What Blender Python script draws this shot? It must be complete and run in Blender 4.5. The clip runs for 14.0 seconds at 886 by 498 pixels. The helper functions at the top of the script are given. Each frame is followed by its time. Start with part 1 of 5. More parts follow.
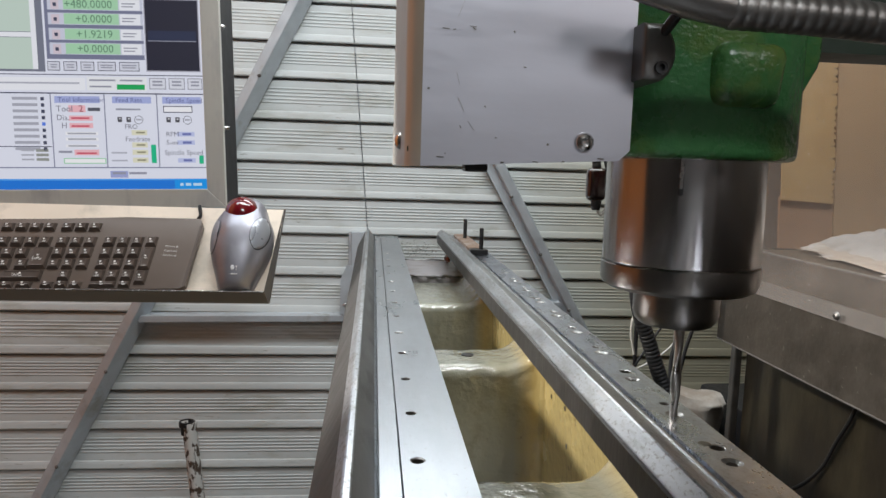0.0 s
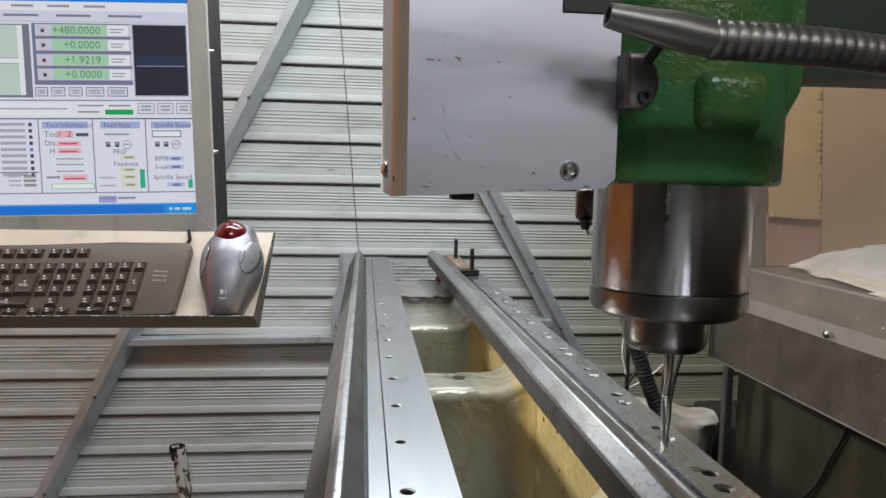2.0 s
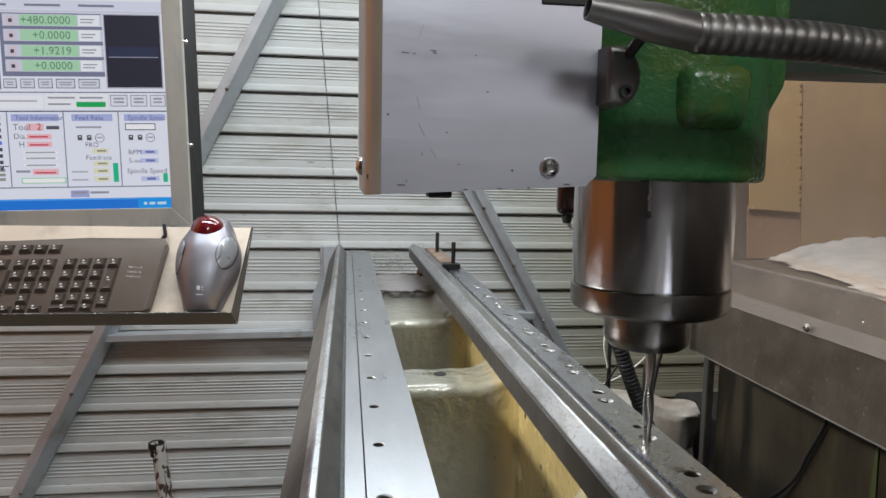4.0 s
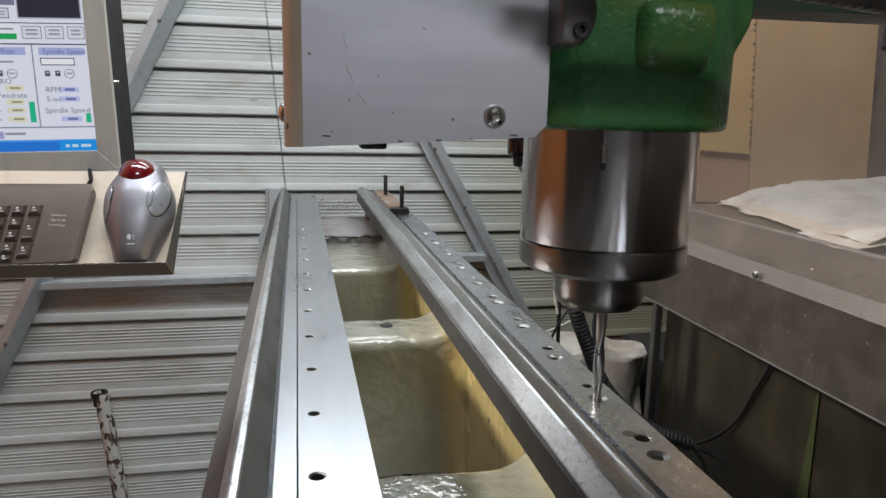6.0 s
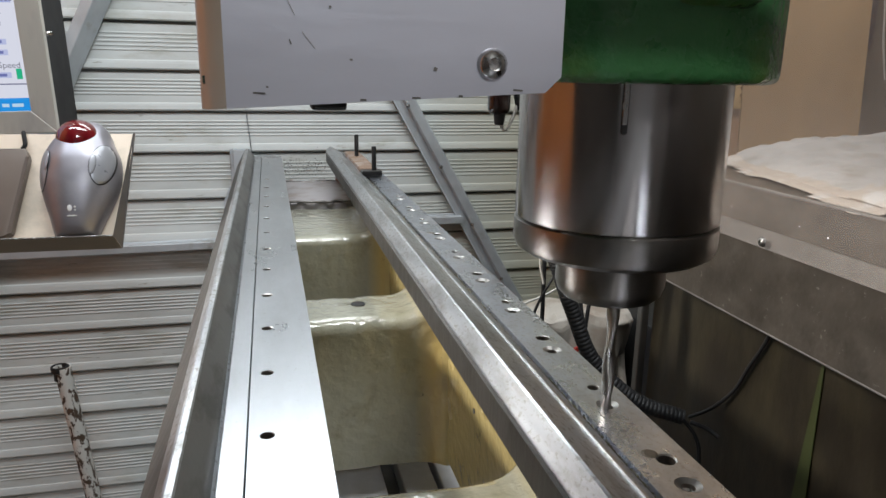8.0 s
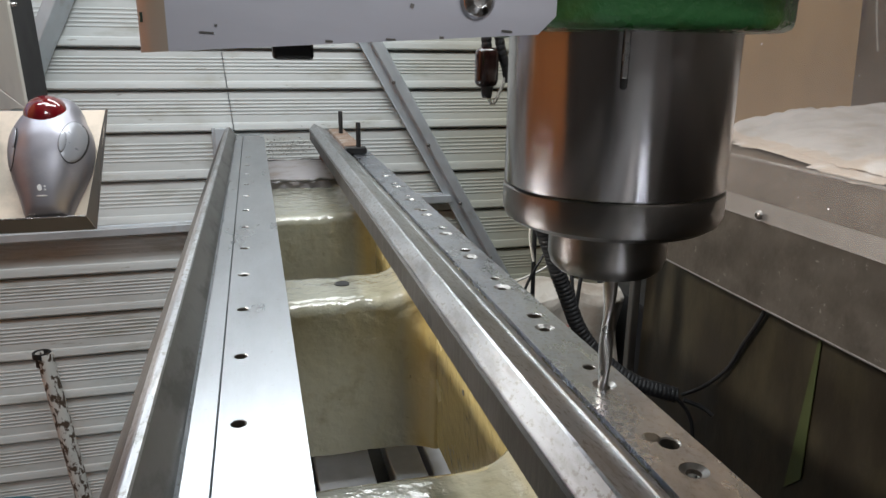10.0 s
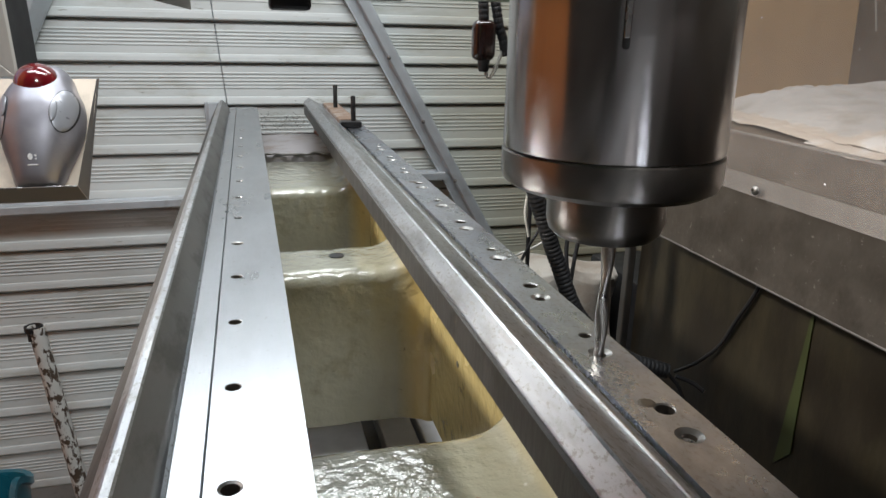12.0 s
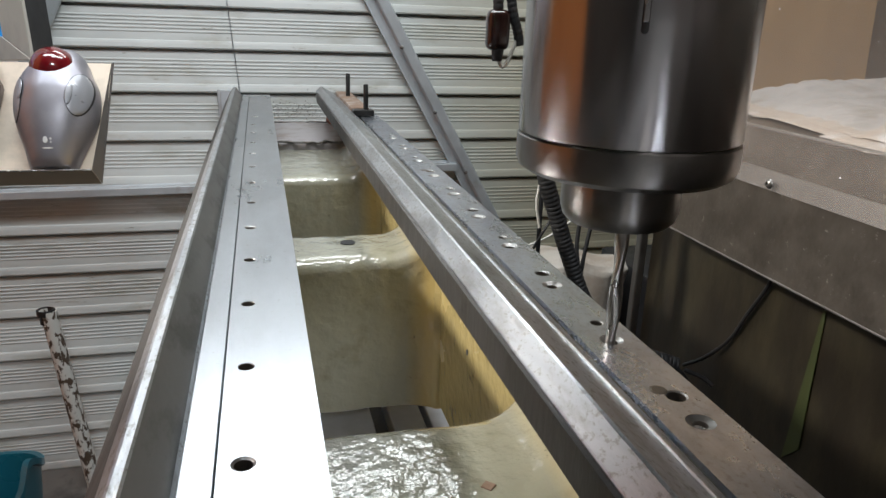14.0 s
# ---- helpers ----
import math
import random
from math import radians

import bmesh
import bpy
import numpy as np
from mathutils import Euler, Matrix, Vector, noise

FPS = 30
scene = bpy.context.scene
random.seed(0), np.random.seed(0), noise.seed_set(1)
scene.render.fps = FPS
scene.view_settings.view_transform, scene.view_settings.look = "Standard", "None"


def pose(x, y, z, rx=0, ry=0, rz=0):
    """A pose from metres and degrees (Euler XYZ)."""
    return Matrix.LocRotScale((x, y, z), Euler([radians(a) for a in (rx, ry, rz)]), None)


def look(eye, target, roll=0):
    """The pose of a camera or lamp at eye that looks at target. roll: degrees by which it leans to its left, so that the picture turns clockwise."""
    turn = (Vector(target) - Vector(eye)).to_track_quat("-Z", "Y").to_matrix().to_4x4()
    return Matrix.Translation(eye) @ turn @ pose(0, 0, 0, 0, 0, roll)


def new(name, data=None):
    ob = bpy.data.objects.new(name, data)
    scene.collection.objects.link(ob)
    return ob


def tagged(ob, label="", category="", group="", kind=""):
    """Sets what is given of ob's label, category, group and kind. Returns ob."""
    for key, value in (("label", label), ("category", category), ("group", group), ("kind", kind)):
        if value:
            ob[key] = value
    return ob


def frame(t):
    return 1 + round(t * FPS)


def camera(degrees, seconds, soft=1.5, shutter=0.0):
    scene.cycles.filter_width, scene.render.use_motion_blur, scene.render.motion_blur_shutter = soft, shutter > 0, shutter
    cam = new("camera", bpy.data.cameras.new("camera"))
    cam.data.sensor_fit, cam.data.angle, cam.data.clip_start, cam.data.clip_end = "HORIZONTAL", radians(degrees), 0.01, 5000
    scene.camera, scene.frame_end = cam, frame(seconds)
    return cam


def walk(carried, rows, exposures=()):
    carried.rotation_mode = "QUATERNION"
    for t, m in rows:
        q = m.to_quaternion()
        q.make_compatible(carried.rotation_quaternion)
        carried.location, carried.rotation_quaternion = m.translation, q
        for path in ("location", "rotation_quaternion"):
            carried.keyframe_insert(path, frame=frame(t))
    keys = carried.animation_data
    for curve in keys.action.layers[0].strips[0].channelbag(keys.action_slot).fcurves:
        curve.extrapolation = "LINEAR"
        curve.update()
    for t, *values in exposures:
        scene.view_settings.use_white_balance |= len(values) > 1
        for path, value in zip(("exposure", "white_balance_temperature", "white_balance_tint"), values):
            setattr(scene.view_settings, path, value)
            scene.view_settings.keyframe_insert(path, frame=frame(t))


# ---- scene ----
cam = camera(64.4, 14.0)
PATH = [
    (0, (-0.023, 0.125, 1.087), (0.177, 2.101, 0.851), 1.8),
    (0.5, (-0.022, 0.126, 1.09), (0.185, 2.104, 0.887), 1.6),
    (1, (-0.022, 0.126, 1.091), (0.185, 2.105, 0.89), 1.6),
    (1.5, (-0.022, 0.126, 1.09), (0.187, 2.104, 0.882), 1.5),
    (2, (-0.021, 0.126, 1.092), (0.201, 2.105, 0.906), 1.2),
    (2.2, (-0.02, 0.128, 1.094), (0.208, 2.108, 0.929), 1.1),
    (4.3, (-0.016, 0.139, 1.095), (0.278, 2.103, 0.86), 1.1),
    (4.5, (-0.014, 0.143, 1.096), (0.302, 2.1, 0.831), 1.2),
    (5, (-0.011, 0.149, 1.096), (0.337, 2.096, 0.796), 1.1),
    (5.5, (-0.009, 0.157, 1.098), (0.371, 2.09, 0.751), 1.2),
    (6, (-0.006, 0.165, 1.099), (0.395, 2.088, 0.721), 1.3),
    (6.5, (-0.004, 0.178, 1.1), (0.42, 2.088, 0.684), 1.5),
    (7, (0.0, 0.194, 1.101), (0.443, 2.093, 0.653), 1.7),
    (7.5, (0.002, 0.208, 1.1), (0.453, 2.098, 0.625), 1.5),
    (8, (0.006, 0.231, 1.097), (0.472, 2.112, 0.602), 1.0),
    (8.2, (0.006, 0.233, 1.094), (0.461, 2.103, 0.55), 1.0),
    (10.5, (0.014, 0.253, 1.086), (0.521, 2.109, 0.539), 0.8),
    (11, (0.013, 0.252, 1.083), (0.526, 2.103, 0.526), 1.2),
    (11.5, (0.012, 0.252, 1.081), (0.525, 2.097, 0.504), 1.3),
    (12, (0.012, 0.252, 1.081), (0.52, 2.091, 0.481), 1.3),
    (12.5, (0.012, 0.251, 1.08), (0.518, 2.088, 0.471), 1.4),
    (13, (0.012, 0.251, 1.079), (0.513, 2.086, 0.46), 1.4),
    (13.5, (0.011, 0.251, 1.078), (0.506, 2.084, 0.451), 1.7),
    (14, (0.01, 0.251, 1.078), (0.492, 2.089, 0.457), 2.0),
]
walk(cam, [(t, look(eye, target, roll)) for t, eye, target, roll in PATH], exposures=[(0, -0.05), (2.2, -0.05), (4.4, -0.08), (5.5, -0.12), (6.5, -0.02), (8, 0.05), (10.4, 0.05), (14, 0.06)])

# ---- world and lights ----
world = bpy.data.worlds.new("world")
scene.world = world
world.use_nodes = True
world.node_tree.nodes["Background"].inputs["Color"].default_value = (0.75, 0.85, 1.0, 1)
world.node_tree.nodes["Background"].inputs["Strength"].default_value = 0.15


def area_lamp(name, eye, target, sx, sy, watts, colour):
    data = bpy.data.lights.new(name, "AREA")
    data.shape, data.size, data.size_y, data.energy, data.color = "RECTANGLE", sx, sy, watts, colour
    ob = new(name, data)
    ob.matrix_world = look(eye, target)
    return ob


area_lamp("bench_tube_lamp", (0.05, 1.22, 1.50), (0.05, 0.45, 0.93), 0.46, 0.12, 1.95, (0.93, 0.98, 1.0))
area_lamp("unseen_overhead_lamp", (-0.4, 0.8, 2.5), (-0.4, 1.0, 0.0), 1.2, 0.15, 16, (0.88, 0.95, 1.0))
# Added lamp, out of view, to brighten the cladding from the right.
area_lamp("unseen_overhead_lamp", (0.45, 0.72, 2.5), (0.0, 1.9, 0.8), 1.2, 0.15, 16, (0.95, 0.98, 0.98))
area_lamp("unseen_overhead_lamp", (0.10, -1.3, 2.25), (0.03, 0.9, 1.0), 0.5, 0.15, 12, (0.92, 0.97, 1.0))
area_lamp("unseen_overhead_lamp", (1.05, -1.4, 2.0), (0.1, 0.4, 1.05), 0.9, 0.45, 5.0, (1.0, 0.96, 0.95))
spot = bpy.data.lights.new("work_lamp", "SPOT")
spot.energy, spot.color, spot.spot_size, spot.spot_blend, spot.shadow_soft_size = 42, (1.0, 0.97, 0.90), radians(44), 0.5, 0.032
new("work_lamp", spot).matrix_world = look((-0.55, 0.86, 1.42), (0.07, 0.74, 0.90))

# ---- materials ----


def turned(m, amount=0.85, rough=0.3):
    """Fine turning marks round the part's own z axis: reflections drawn out along the axis."""
    nt = m.node_tree
    b = nt.nodes["Principled BSDF"]
    tan = nt.nodes.new("ShaderNodeTangent")
    tan.direction_type, tan.axis = "RADIAL", "Z"
    nt.links.new(tan.outputs["Tangent"], b.inputs["Tangent"])
    for l in list(b.inputs["Roughness"].links):
        nt.links.remove(l)
    b.inputs["Anisotropic"].default_value, b.inputs["Anisotropic Rotation"].default_value, b.inputs["Roughness"].default_value = amount, 0.25, rough
    return m


def speckled(m, colour, scale, lo, hi, stretch=(1, 1, 1), rough=None):
    """Small marks and scuffs of another colour over a material, with a duller or brighter gloss."""
    nt = m.node_tree
    n, l = nt.nodes, nt.links
    b = n["Principled BSDF"]
    co, mp, t, r, mix = n.new("ShaderNodeTexCoord"), n.new("ShaderNodeMapping"), n.new("ShaderNodeTexNoise"), n.new("ShaderNodeMapRange"), n.new("ShaderNodeMix")
    mix.data_type = "RGBA"
    mp.inputs["Scale"].default_value = stretch
    t.inputs["Scale"].default_value, t.inputs["Detail"].default_value, t.inputs["Roughness"].default_value = scale, 7, 0.7
    r.inputs[1].default_value, r.inputs[2].default_value = lo, hi
    l.new(co.outputs["Object"], mp.inputs["Vector"])
    l.new(mp.outputs["Vector"], t.inputs["Vector"])
    l.new(t.outputs["Fac"], r.inputs[0])
    l.new(r.outputs[0], mix.inputs[0])
    l.new(b.inputs["Base Color"].links[0].from_socket, mix.inputs[6])
    mix.inputs[7].default_value = (*colour, 1)
    l.new(mix.outputs[2], b.inputs["Base Color"])
    if rough is not None:
        mr = n.new("ShaderNodeMix")
        l.new(r.outputs[0], mr.inputs[0])
        l.new(b.inputs["Roughness"].links[0].from_socket, mr.inputs[2])
        mr.inputs[3].default_value = rough
        l.new(mr.outputs[0], b.inputs["Roughness"])
    return m


def material(name, colour, rough=0.5, metal=0.0, var=0.15, scale=30.0, bump=0.0, bump_scale=200.0, second=None, sec_scale=8.0, sec_lo=0.5, sec_hi=0.62,
             stretch=(1, 1, 1), emission=None, strength=0.0, rough_var=0.08, coat=0.0, random_tint=0.0):
    m = bpy.data.materials.new(name)
    m.use_nodes = True
    nt = m.node_tree
    n, l = nt.nodes, nt.links
    b = n["Principled BSDF"]
    co = n.new("ShaderNodeTexCoord")
    mp = n.new("ShaderNodeMapping")
    mp.inputs["Scale"].default_value = stretch
    l.new(co.outputs["Object"], mp.inputs["Vector"])
    t1 = n.new("ShaderNodeTexNoise")
    t1.inputs["Scale"].default_value, t1.inputs["Detail"].default_value = scale, 6
    l.new(mp.outputs["Vector"], t1.inputs["Vector"])
    mix = n.new("ShaderNodeMix")
    mix.data_type = "RGBA"
    dark = tuple(max(0.0, c * (1 - var)) for c in colour)
    light = tuple(min(1.0, c * (1 + var)) for c in colour)
    mix.inputs[6].default_value, mix.inputs[7].default_value = (*dark, 1), (*light, 1)
    l.new(t1.outputs["Fac"], mix.inputs[0])
    out = mix.outputs[2]
    if second:
        t2 = n.new("ShaderNodeTexNoise")
        t2.inputs["Scale"].default_value, t2.inputs["Detail"].default_value, t2.inputs["Roughness"].default_value = sec_scale, 8, 0.65
        l.new(mp.outputs["Vector"], t2.inputs["Vector"])
        r = n.new("ShaderNodeMapRange")
        r.inputs[1].default_value, r.inputs[2].default_value = sec_lo, sec_hi
        l.new(t2.outputs["Fac"], r.inputs[0])
        mix2 = n.new("ShaderNodeMix")
        mix2.data_type = "RGBA"
        mix2.inputs[7].default_value = (*second, 1)
        l.new(r.outputs[0], mix2.inputs[0])
        l.new(out, mix2.inputs[6])
        out = mix2.outputs[2]
    if random_tint:
        info = n.new("ShaderNodeObjectInfo")
        hs = n.new("ShaderNodeHueSaturation")
        rr = n.new("ShaderNodeMapRange")
        rr.inputs[3].default_value, rr.inputs[4].default_value = 1 - random_tint, 1 + random_tint
        l.new(info.outputs["Random"], rr.inputs[0])
        l.new(rr.outputs[0], hs.inputs["Value"])
        l.new(out, hs.inputs["Color"])
        out = hs.outputs["Color"]
    l.new(out, b.inputs["Base Color"])
    b.inputs["Metallic"].default_value = metal
    rv = n.new("ShaderNodeMapRange")
    rv.inputs[1].default_value, rv.inputs[2].default_value = 0.3, 0.7
    rv.inputs[3].default_value, rv.inputs[4].default_value = max(0.02, rough - rough_var), min(1, rough + rough_var)
    l.new(t1.outputs["Fac"], rv.inputs[0])
    l.new(rv.outputs[0], b.inputs["Roughness"])
    if coat:
        b.inputs["Coat Weight"].default_value = coat
        b.inputs["Coat Roughness"].default_value = 0.12
    if bump:
        t3 = n.new("ShaderNodeTexNoise")
        t3.inputs["Scale"].default_value, t3.inputs["Detail"].default_value = bump_scale, 4
        l.new(mp.outputs["Vector"], t3.inputs["Vector"])
        bp = n.new("ShaderNodeBump")
        bp.inputs["Strength"].default_value, bp.inputs["Distance"].default_value = bump, 0.002
        l.new(t3.outputs["Fac"], bp.inputs["Height"])
        l.new(bp.outputs["Normal"], b.inputs["Normal"])
        if coat:
            l.new(bp.outputs["Normal"], b.inputs["Coat Normal"])
    if emission:
        b.inputs["Emission Color"].default_value, b.inputs["Emission Strength"].default_value = (*emission, 1), strength
    return m


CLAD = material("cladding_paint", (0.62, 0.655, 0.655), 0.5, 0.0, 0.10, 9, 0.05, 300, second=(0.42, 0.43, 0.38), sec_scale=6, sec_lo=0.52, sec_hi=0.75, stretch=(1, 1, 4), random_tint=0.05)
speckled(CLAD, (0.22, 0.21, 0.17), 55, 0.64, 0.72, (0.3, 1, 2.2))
GALV = material("galvanised_steel", (0.56, 0.60, 0.64), 0.45, 0.35, 0.2, 25, 0.08, 120, second=(0.36, 0.36, 0.33), sec_scale=10, sec_lo=0.55, sec_hi=0.7)
GROUND = material("machined_steel", (0.45, 0.47, 0.50), 0.27, 1.0, 0.12, 40, 0.05, 500, second=(0.36, 0.365, 0.38), sec_scale=60, sec_lo=0.45, sec_hi=0.8, stretch=(1, 0.2, 1), rough_var=0.035)
BAR = material("mottled_bar_steel", (0.45, 0.48, 0.55), 0.29, 1.0, 0.12, 40, 0.05, 500, second=(0.345, 0.335, 0.355), sec_scale=90, sec_lo=0.45, sec_hi=0.8, stretch=(1, 0.5, 1), rough_var=0.05)
WAY = material("worn_way_steel", (0.52, 0.54, 0.57), 0.34, 1.0, 0.2, 60, 0.12, 300, second=(0.30, 0.295, 0.29), sec_scale=75, sec_lo=0.50, sec_hi=0.68, stretch=(1, 0.3, 1), rough_var=0.05)
speckled(GROUND, (0.41, 0.43, 0.46), 30, 0.36, 0.70, (1, 0.5, 1), 0.36)
speckled(GROUND, (0.38, 0.38, 0.39), 340, 0.60, 0.68, (1, 0.6, 1), 0.42)
speckled(BAR, (0.36, 0.35, 0.37), 420, 0.52, 0.62, (1, 0.7, 1), 0.48)
speckled(BAR, (0.56, 0.58, 0.62), 60, 0.46, 0.72, (1, 0.5, 1), 0.26)
speckled(WAY, (0.34, 0.335, 0.33), 400, 0.53, 0.62, (1, 0.6, 1), 0.5)
speckled(WAY, (0.64, 0.64, 0.65), 60, 0.58, 0.66, (1, 0.3, 1), 0.28)
DARKWAY = material("dark_way_steel", (0.085, 0.082, 0.08), 0.5, 0.6, 0.3, 80, 0.15, 300, stretch=(0.3, 1.0, 0.3))
DULL = material("dull_grey_metal", (0.23, 0.22, 0.21), 0.38, 0.9, 0.2, 60, 0.05, 300)
SLOPE_STEEL = material("dark_slope_steel", (0.24, 0.235, 0.23), 0.4, 1.0, 0.25, 60, 0.08, 300, second=(0.16, 0.155, 0.15), sec_scale=45, stretch=(1, 0.4, 1))
HOLE = material("hole_bore", (0.16, 0.14, 0.12), 0.4, 0.9, 0.3, 200)
SCREWM = material("bright_screw_steel", (0.62, 0.61, 0.60), 0.25, 1.0, 0.1, 200)
SINKM = material("countersink_steel", (0.30, 0.295, 0.29), 0.4, 1.0, 0.1, 200)
CAST = material("cream_casting_paint", (0.52, 0.41, 0.18), 0.22, 0.0, 0.18, 18, 0.7, 90, second=(0.30, 0.23, 0.10), sec_scale=16, sec_lo=0.58, sec_hi=0.78, coat=0.5)
PALE = material("pale_gloss_casting_paint", (0.345, 0.34, 0.27), 0.1, 0.0, 0.18, 20, 1.0, 85, second=(0.20, 0.19, 0.13), sec_scale=30, sec_lo=0.55, sec_hi=0.8, rough_var=0.04, coat=1.0)
PALE.node_tree.nodes["Principled BSDF"].inputs["Coat Roughness"].default_value = 0.05


def tint_across(m, colour, x0, x1):
    """Mixes the base colour into another across x0 to x1."""
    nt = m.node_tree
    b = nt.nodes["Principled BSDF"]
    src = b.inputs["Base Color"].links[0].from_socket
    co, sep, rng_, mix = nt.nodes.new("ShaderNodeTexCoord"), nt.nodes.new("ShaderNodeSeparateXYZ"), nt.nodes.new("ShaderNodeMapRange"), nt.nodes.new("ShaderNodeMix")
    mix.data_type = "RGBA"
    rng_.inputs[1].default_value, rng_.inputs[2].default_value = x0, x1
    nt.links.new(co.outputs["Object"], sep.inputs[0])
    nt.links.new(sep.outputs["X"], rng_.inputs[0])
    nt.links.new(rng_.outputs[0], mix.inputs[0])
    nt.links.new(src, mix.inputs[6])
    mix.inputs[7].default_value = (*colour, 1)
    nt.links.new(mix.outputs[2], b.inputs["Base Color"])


# Warm bounced light on the right of the wall, put into the cladding colour.
tint_across(CLAD, (0.47, 0.455, 0.345), 0.28, 0.75)
# The web colour runs to yellow towards the right side wall.
tint_across(PALE, (0.52, 0.40, 0.165), 0.117, 0.134)
speckled(CAST, (0.17, 0.11, 0.045), 34, 0.62, 0.70)
speckled(PALE, (0.13, 0.11, 0.07), 70, 0.64, 0.72)
GREYP = material("grey_casting_paint", (0.30, 0.28, 0.29), 0.4, 0.0, 0.2, 30, 0.2, 90, second=(0.20, 0.16, 0.14), sec_scale=20)
COVER = material("brushed_cover_steel", (0.68, 0.685, 0.765), 0.33, 0.65, 0.07, 25, 0.03, 250, second=(0.61, 0.61, 0.67), sec_scale=9, sec_lo=0.5, sec_hi=0.7, stretch=(0.3, 1, 1))
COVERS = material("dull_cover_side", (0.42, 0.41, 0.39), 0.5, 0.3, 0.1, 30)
# Beige tone for the folded edge, warmer than the front sheet.
COVERB = material("beige_cover_edge", (0.52, 0.44, 0.35), 0.45, 0.4, 0.1, 40, second=(0.50, 0.46, 0.42), sec_scale=20)
GREEN = material("green_machine_enamel", (0.040, 0.150, 0.048), 0.27, 0.0, 0.4, 26, 0.40, 300, second=(0.16, 0.19, 0.022), sec_scale=11, sec_lo=0.47, sec_hi=0.72, coat=0.3)
# Boss enamel: the yellowish light falling on it is put into the colour.
LITGREEN = material("yellow_lit_worn_enamel", (0.048, 0.150, 0.044), 0.25, 0.0, 0.4, 26, 0.40, 300, second=(0.16, 0.175, 0.03), sec_scale=24, sec_lo=0.46, sec_hi=0.70, coat=0.4)
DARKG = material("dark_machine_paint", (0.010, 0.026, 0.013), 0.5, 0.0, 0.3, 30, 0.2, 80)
CHROME = material("polished_quill_steel", (0.44, 0.42, 0.41), 0.15, 1.0, 0.04, 30, rough_var=0.02)
COLLAR = material("spindle_collar_steel", (0.25, 0.235, 0.22), 0.26, 1.0, 0.12, 60, 0.04, 300, second=(0.22, 0.205, 0.19), sec_scale=40)
DRILL = material("drill_steel", (0.31, 0.29, 0.265), 0.33, 1.0, 0.15, 200)
turned(CHROME, 0.88, 0.20)
turned(COLLAR, 0.7, 0.28)
BLACKST = material("blackened_steel", (0.035, 0.034, 0.034), 0.42, 0.5, 0.4, 60, 0.1, 200)
RUBBER = material("black_rubber", (0.018, 0.018, 0.02), 0.5, 0.0, 0.3, 50)
RUST = material("rusted_plate", (0.27, 0.18, 0.13), 0.6, 0.3, 0.35, 80, 0.3, 300, second=(0.4, 0.34, 0.3), sec_scale=40)
ORUST = material("orange_rust", (0.42, 0.10, 0.04), 0.7, 0.0, 0.35, 60, second=(0.25, 0.2, 0.18), sec_scale=50)
STAIN = material("stainless_sheet", (0.074, 0.063, 0.053), 0.40, 0.4, 0.5, 40, 0.12, 160, second=(0.135, 0.115, 0.098), sec_scale=13, sec_lo=0.45, sec_hi=0.72)
STAINL = material("pale_stainless_strip", (0.19, 0.178, 0.17), 0.42, 0.5, 0.12, 60, second=(0.15, 0.138, 0.13), sec_scale=16, sec_lo=0.5, sec_hi=0.75)
speckled(STAIN, (0.20, 0.18, 0.16), 150, 0.63, 0.68)
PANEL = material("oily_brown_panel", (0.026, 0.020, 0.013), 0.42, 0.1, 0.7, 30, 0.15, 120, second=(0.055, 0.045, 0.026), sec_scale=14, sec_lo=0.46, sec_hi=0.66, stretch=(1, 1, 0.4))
CARD = material("brown_cardboard", (0.74, 0.50, 0.29), 0.75, 0.0, 0.06, 8, 0.04, 200, second=(0.62, 0.41, 0.235), sec_scale=3, sec_lo=0.45, sec_hi=0.75, stretch=(3, 1, 0.6))
CARD2 = material("yellow_cardboard", (0.85, 0.57, 0.27), 0.75, 0.0, 0.06, 10, second=(0.76, 0.49, 0.22), sec_scale=6)
CARD3 = material("reddish_cardboard", (0.58, 0.35, 0.21), 0.7, 0.0, 0.08, 8, 0.04, 200, second=(0.40, 0.24, 0.15), sec_scale=5)
PAPER = material("crumpled_white_paper", (0.40, 0.38, 0.37), 0.85, 0.0, 0.2, 40, 1.0, 45, second=(0.30, 0.27, 0.24), sec_scale=22, sec_lo=0.52, sec_hi=0.72)
PAPER2 = material("grubby_paper", (0.42, 0.36, 0.31), 0.8, 0.0, 0.12, 25, 0.4, 60, second=(0.55, 0.52, 0.5), sec_scale=18)
SOOT = material("soot", (0.13, 0.13, 0.12), 0.9)
TRAYM = material("tray_stainless", (0.74, 0.63, 0.52), 0.42, 0.2, 0.06, 15, 0.03, 200, second=(0.54, 0.47, 0.39), sec_scale=9)
TRAYD = material("tray_lip_steel", (0.26, 0.23, 0.19), 0.35, 0.6, 0.1, 30)
KBASE = material("keyboard_plastic", (0.125, 0.093, 0.076), 0.42, 0.0, 0.1, 60, 0.05, 900)
KEY = material("key_plastic", (0.082, 0.062, 0.052), 0.36, 0.0, 0.15, 90, random_tint=0.15)
LEGEND = material("key_legend", (0.66, 0.64, 0.62), 0.6)
SILVER = material("silver_plastic", (0.31, 0.305, 0.345), 0.42, 0.7, 0.05, 60, 0.0, second=(0.34, 0.335, 0.37), sec_scale=30)
MARK = material("pale_print", (0.75, 0.75, 0.77), 0.5)
SILVERL = material("pale_silver_plastic", (0.36, 0.37, 0.41), 0.32, 0.4, 0.04, 60)
REDBALL = material("red_marble_ball", (0.13, 0.004, 0.008), 0.07, 0.0, 0.4, 120, coat=1.0)
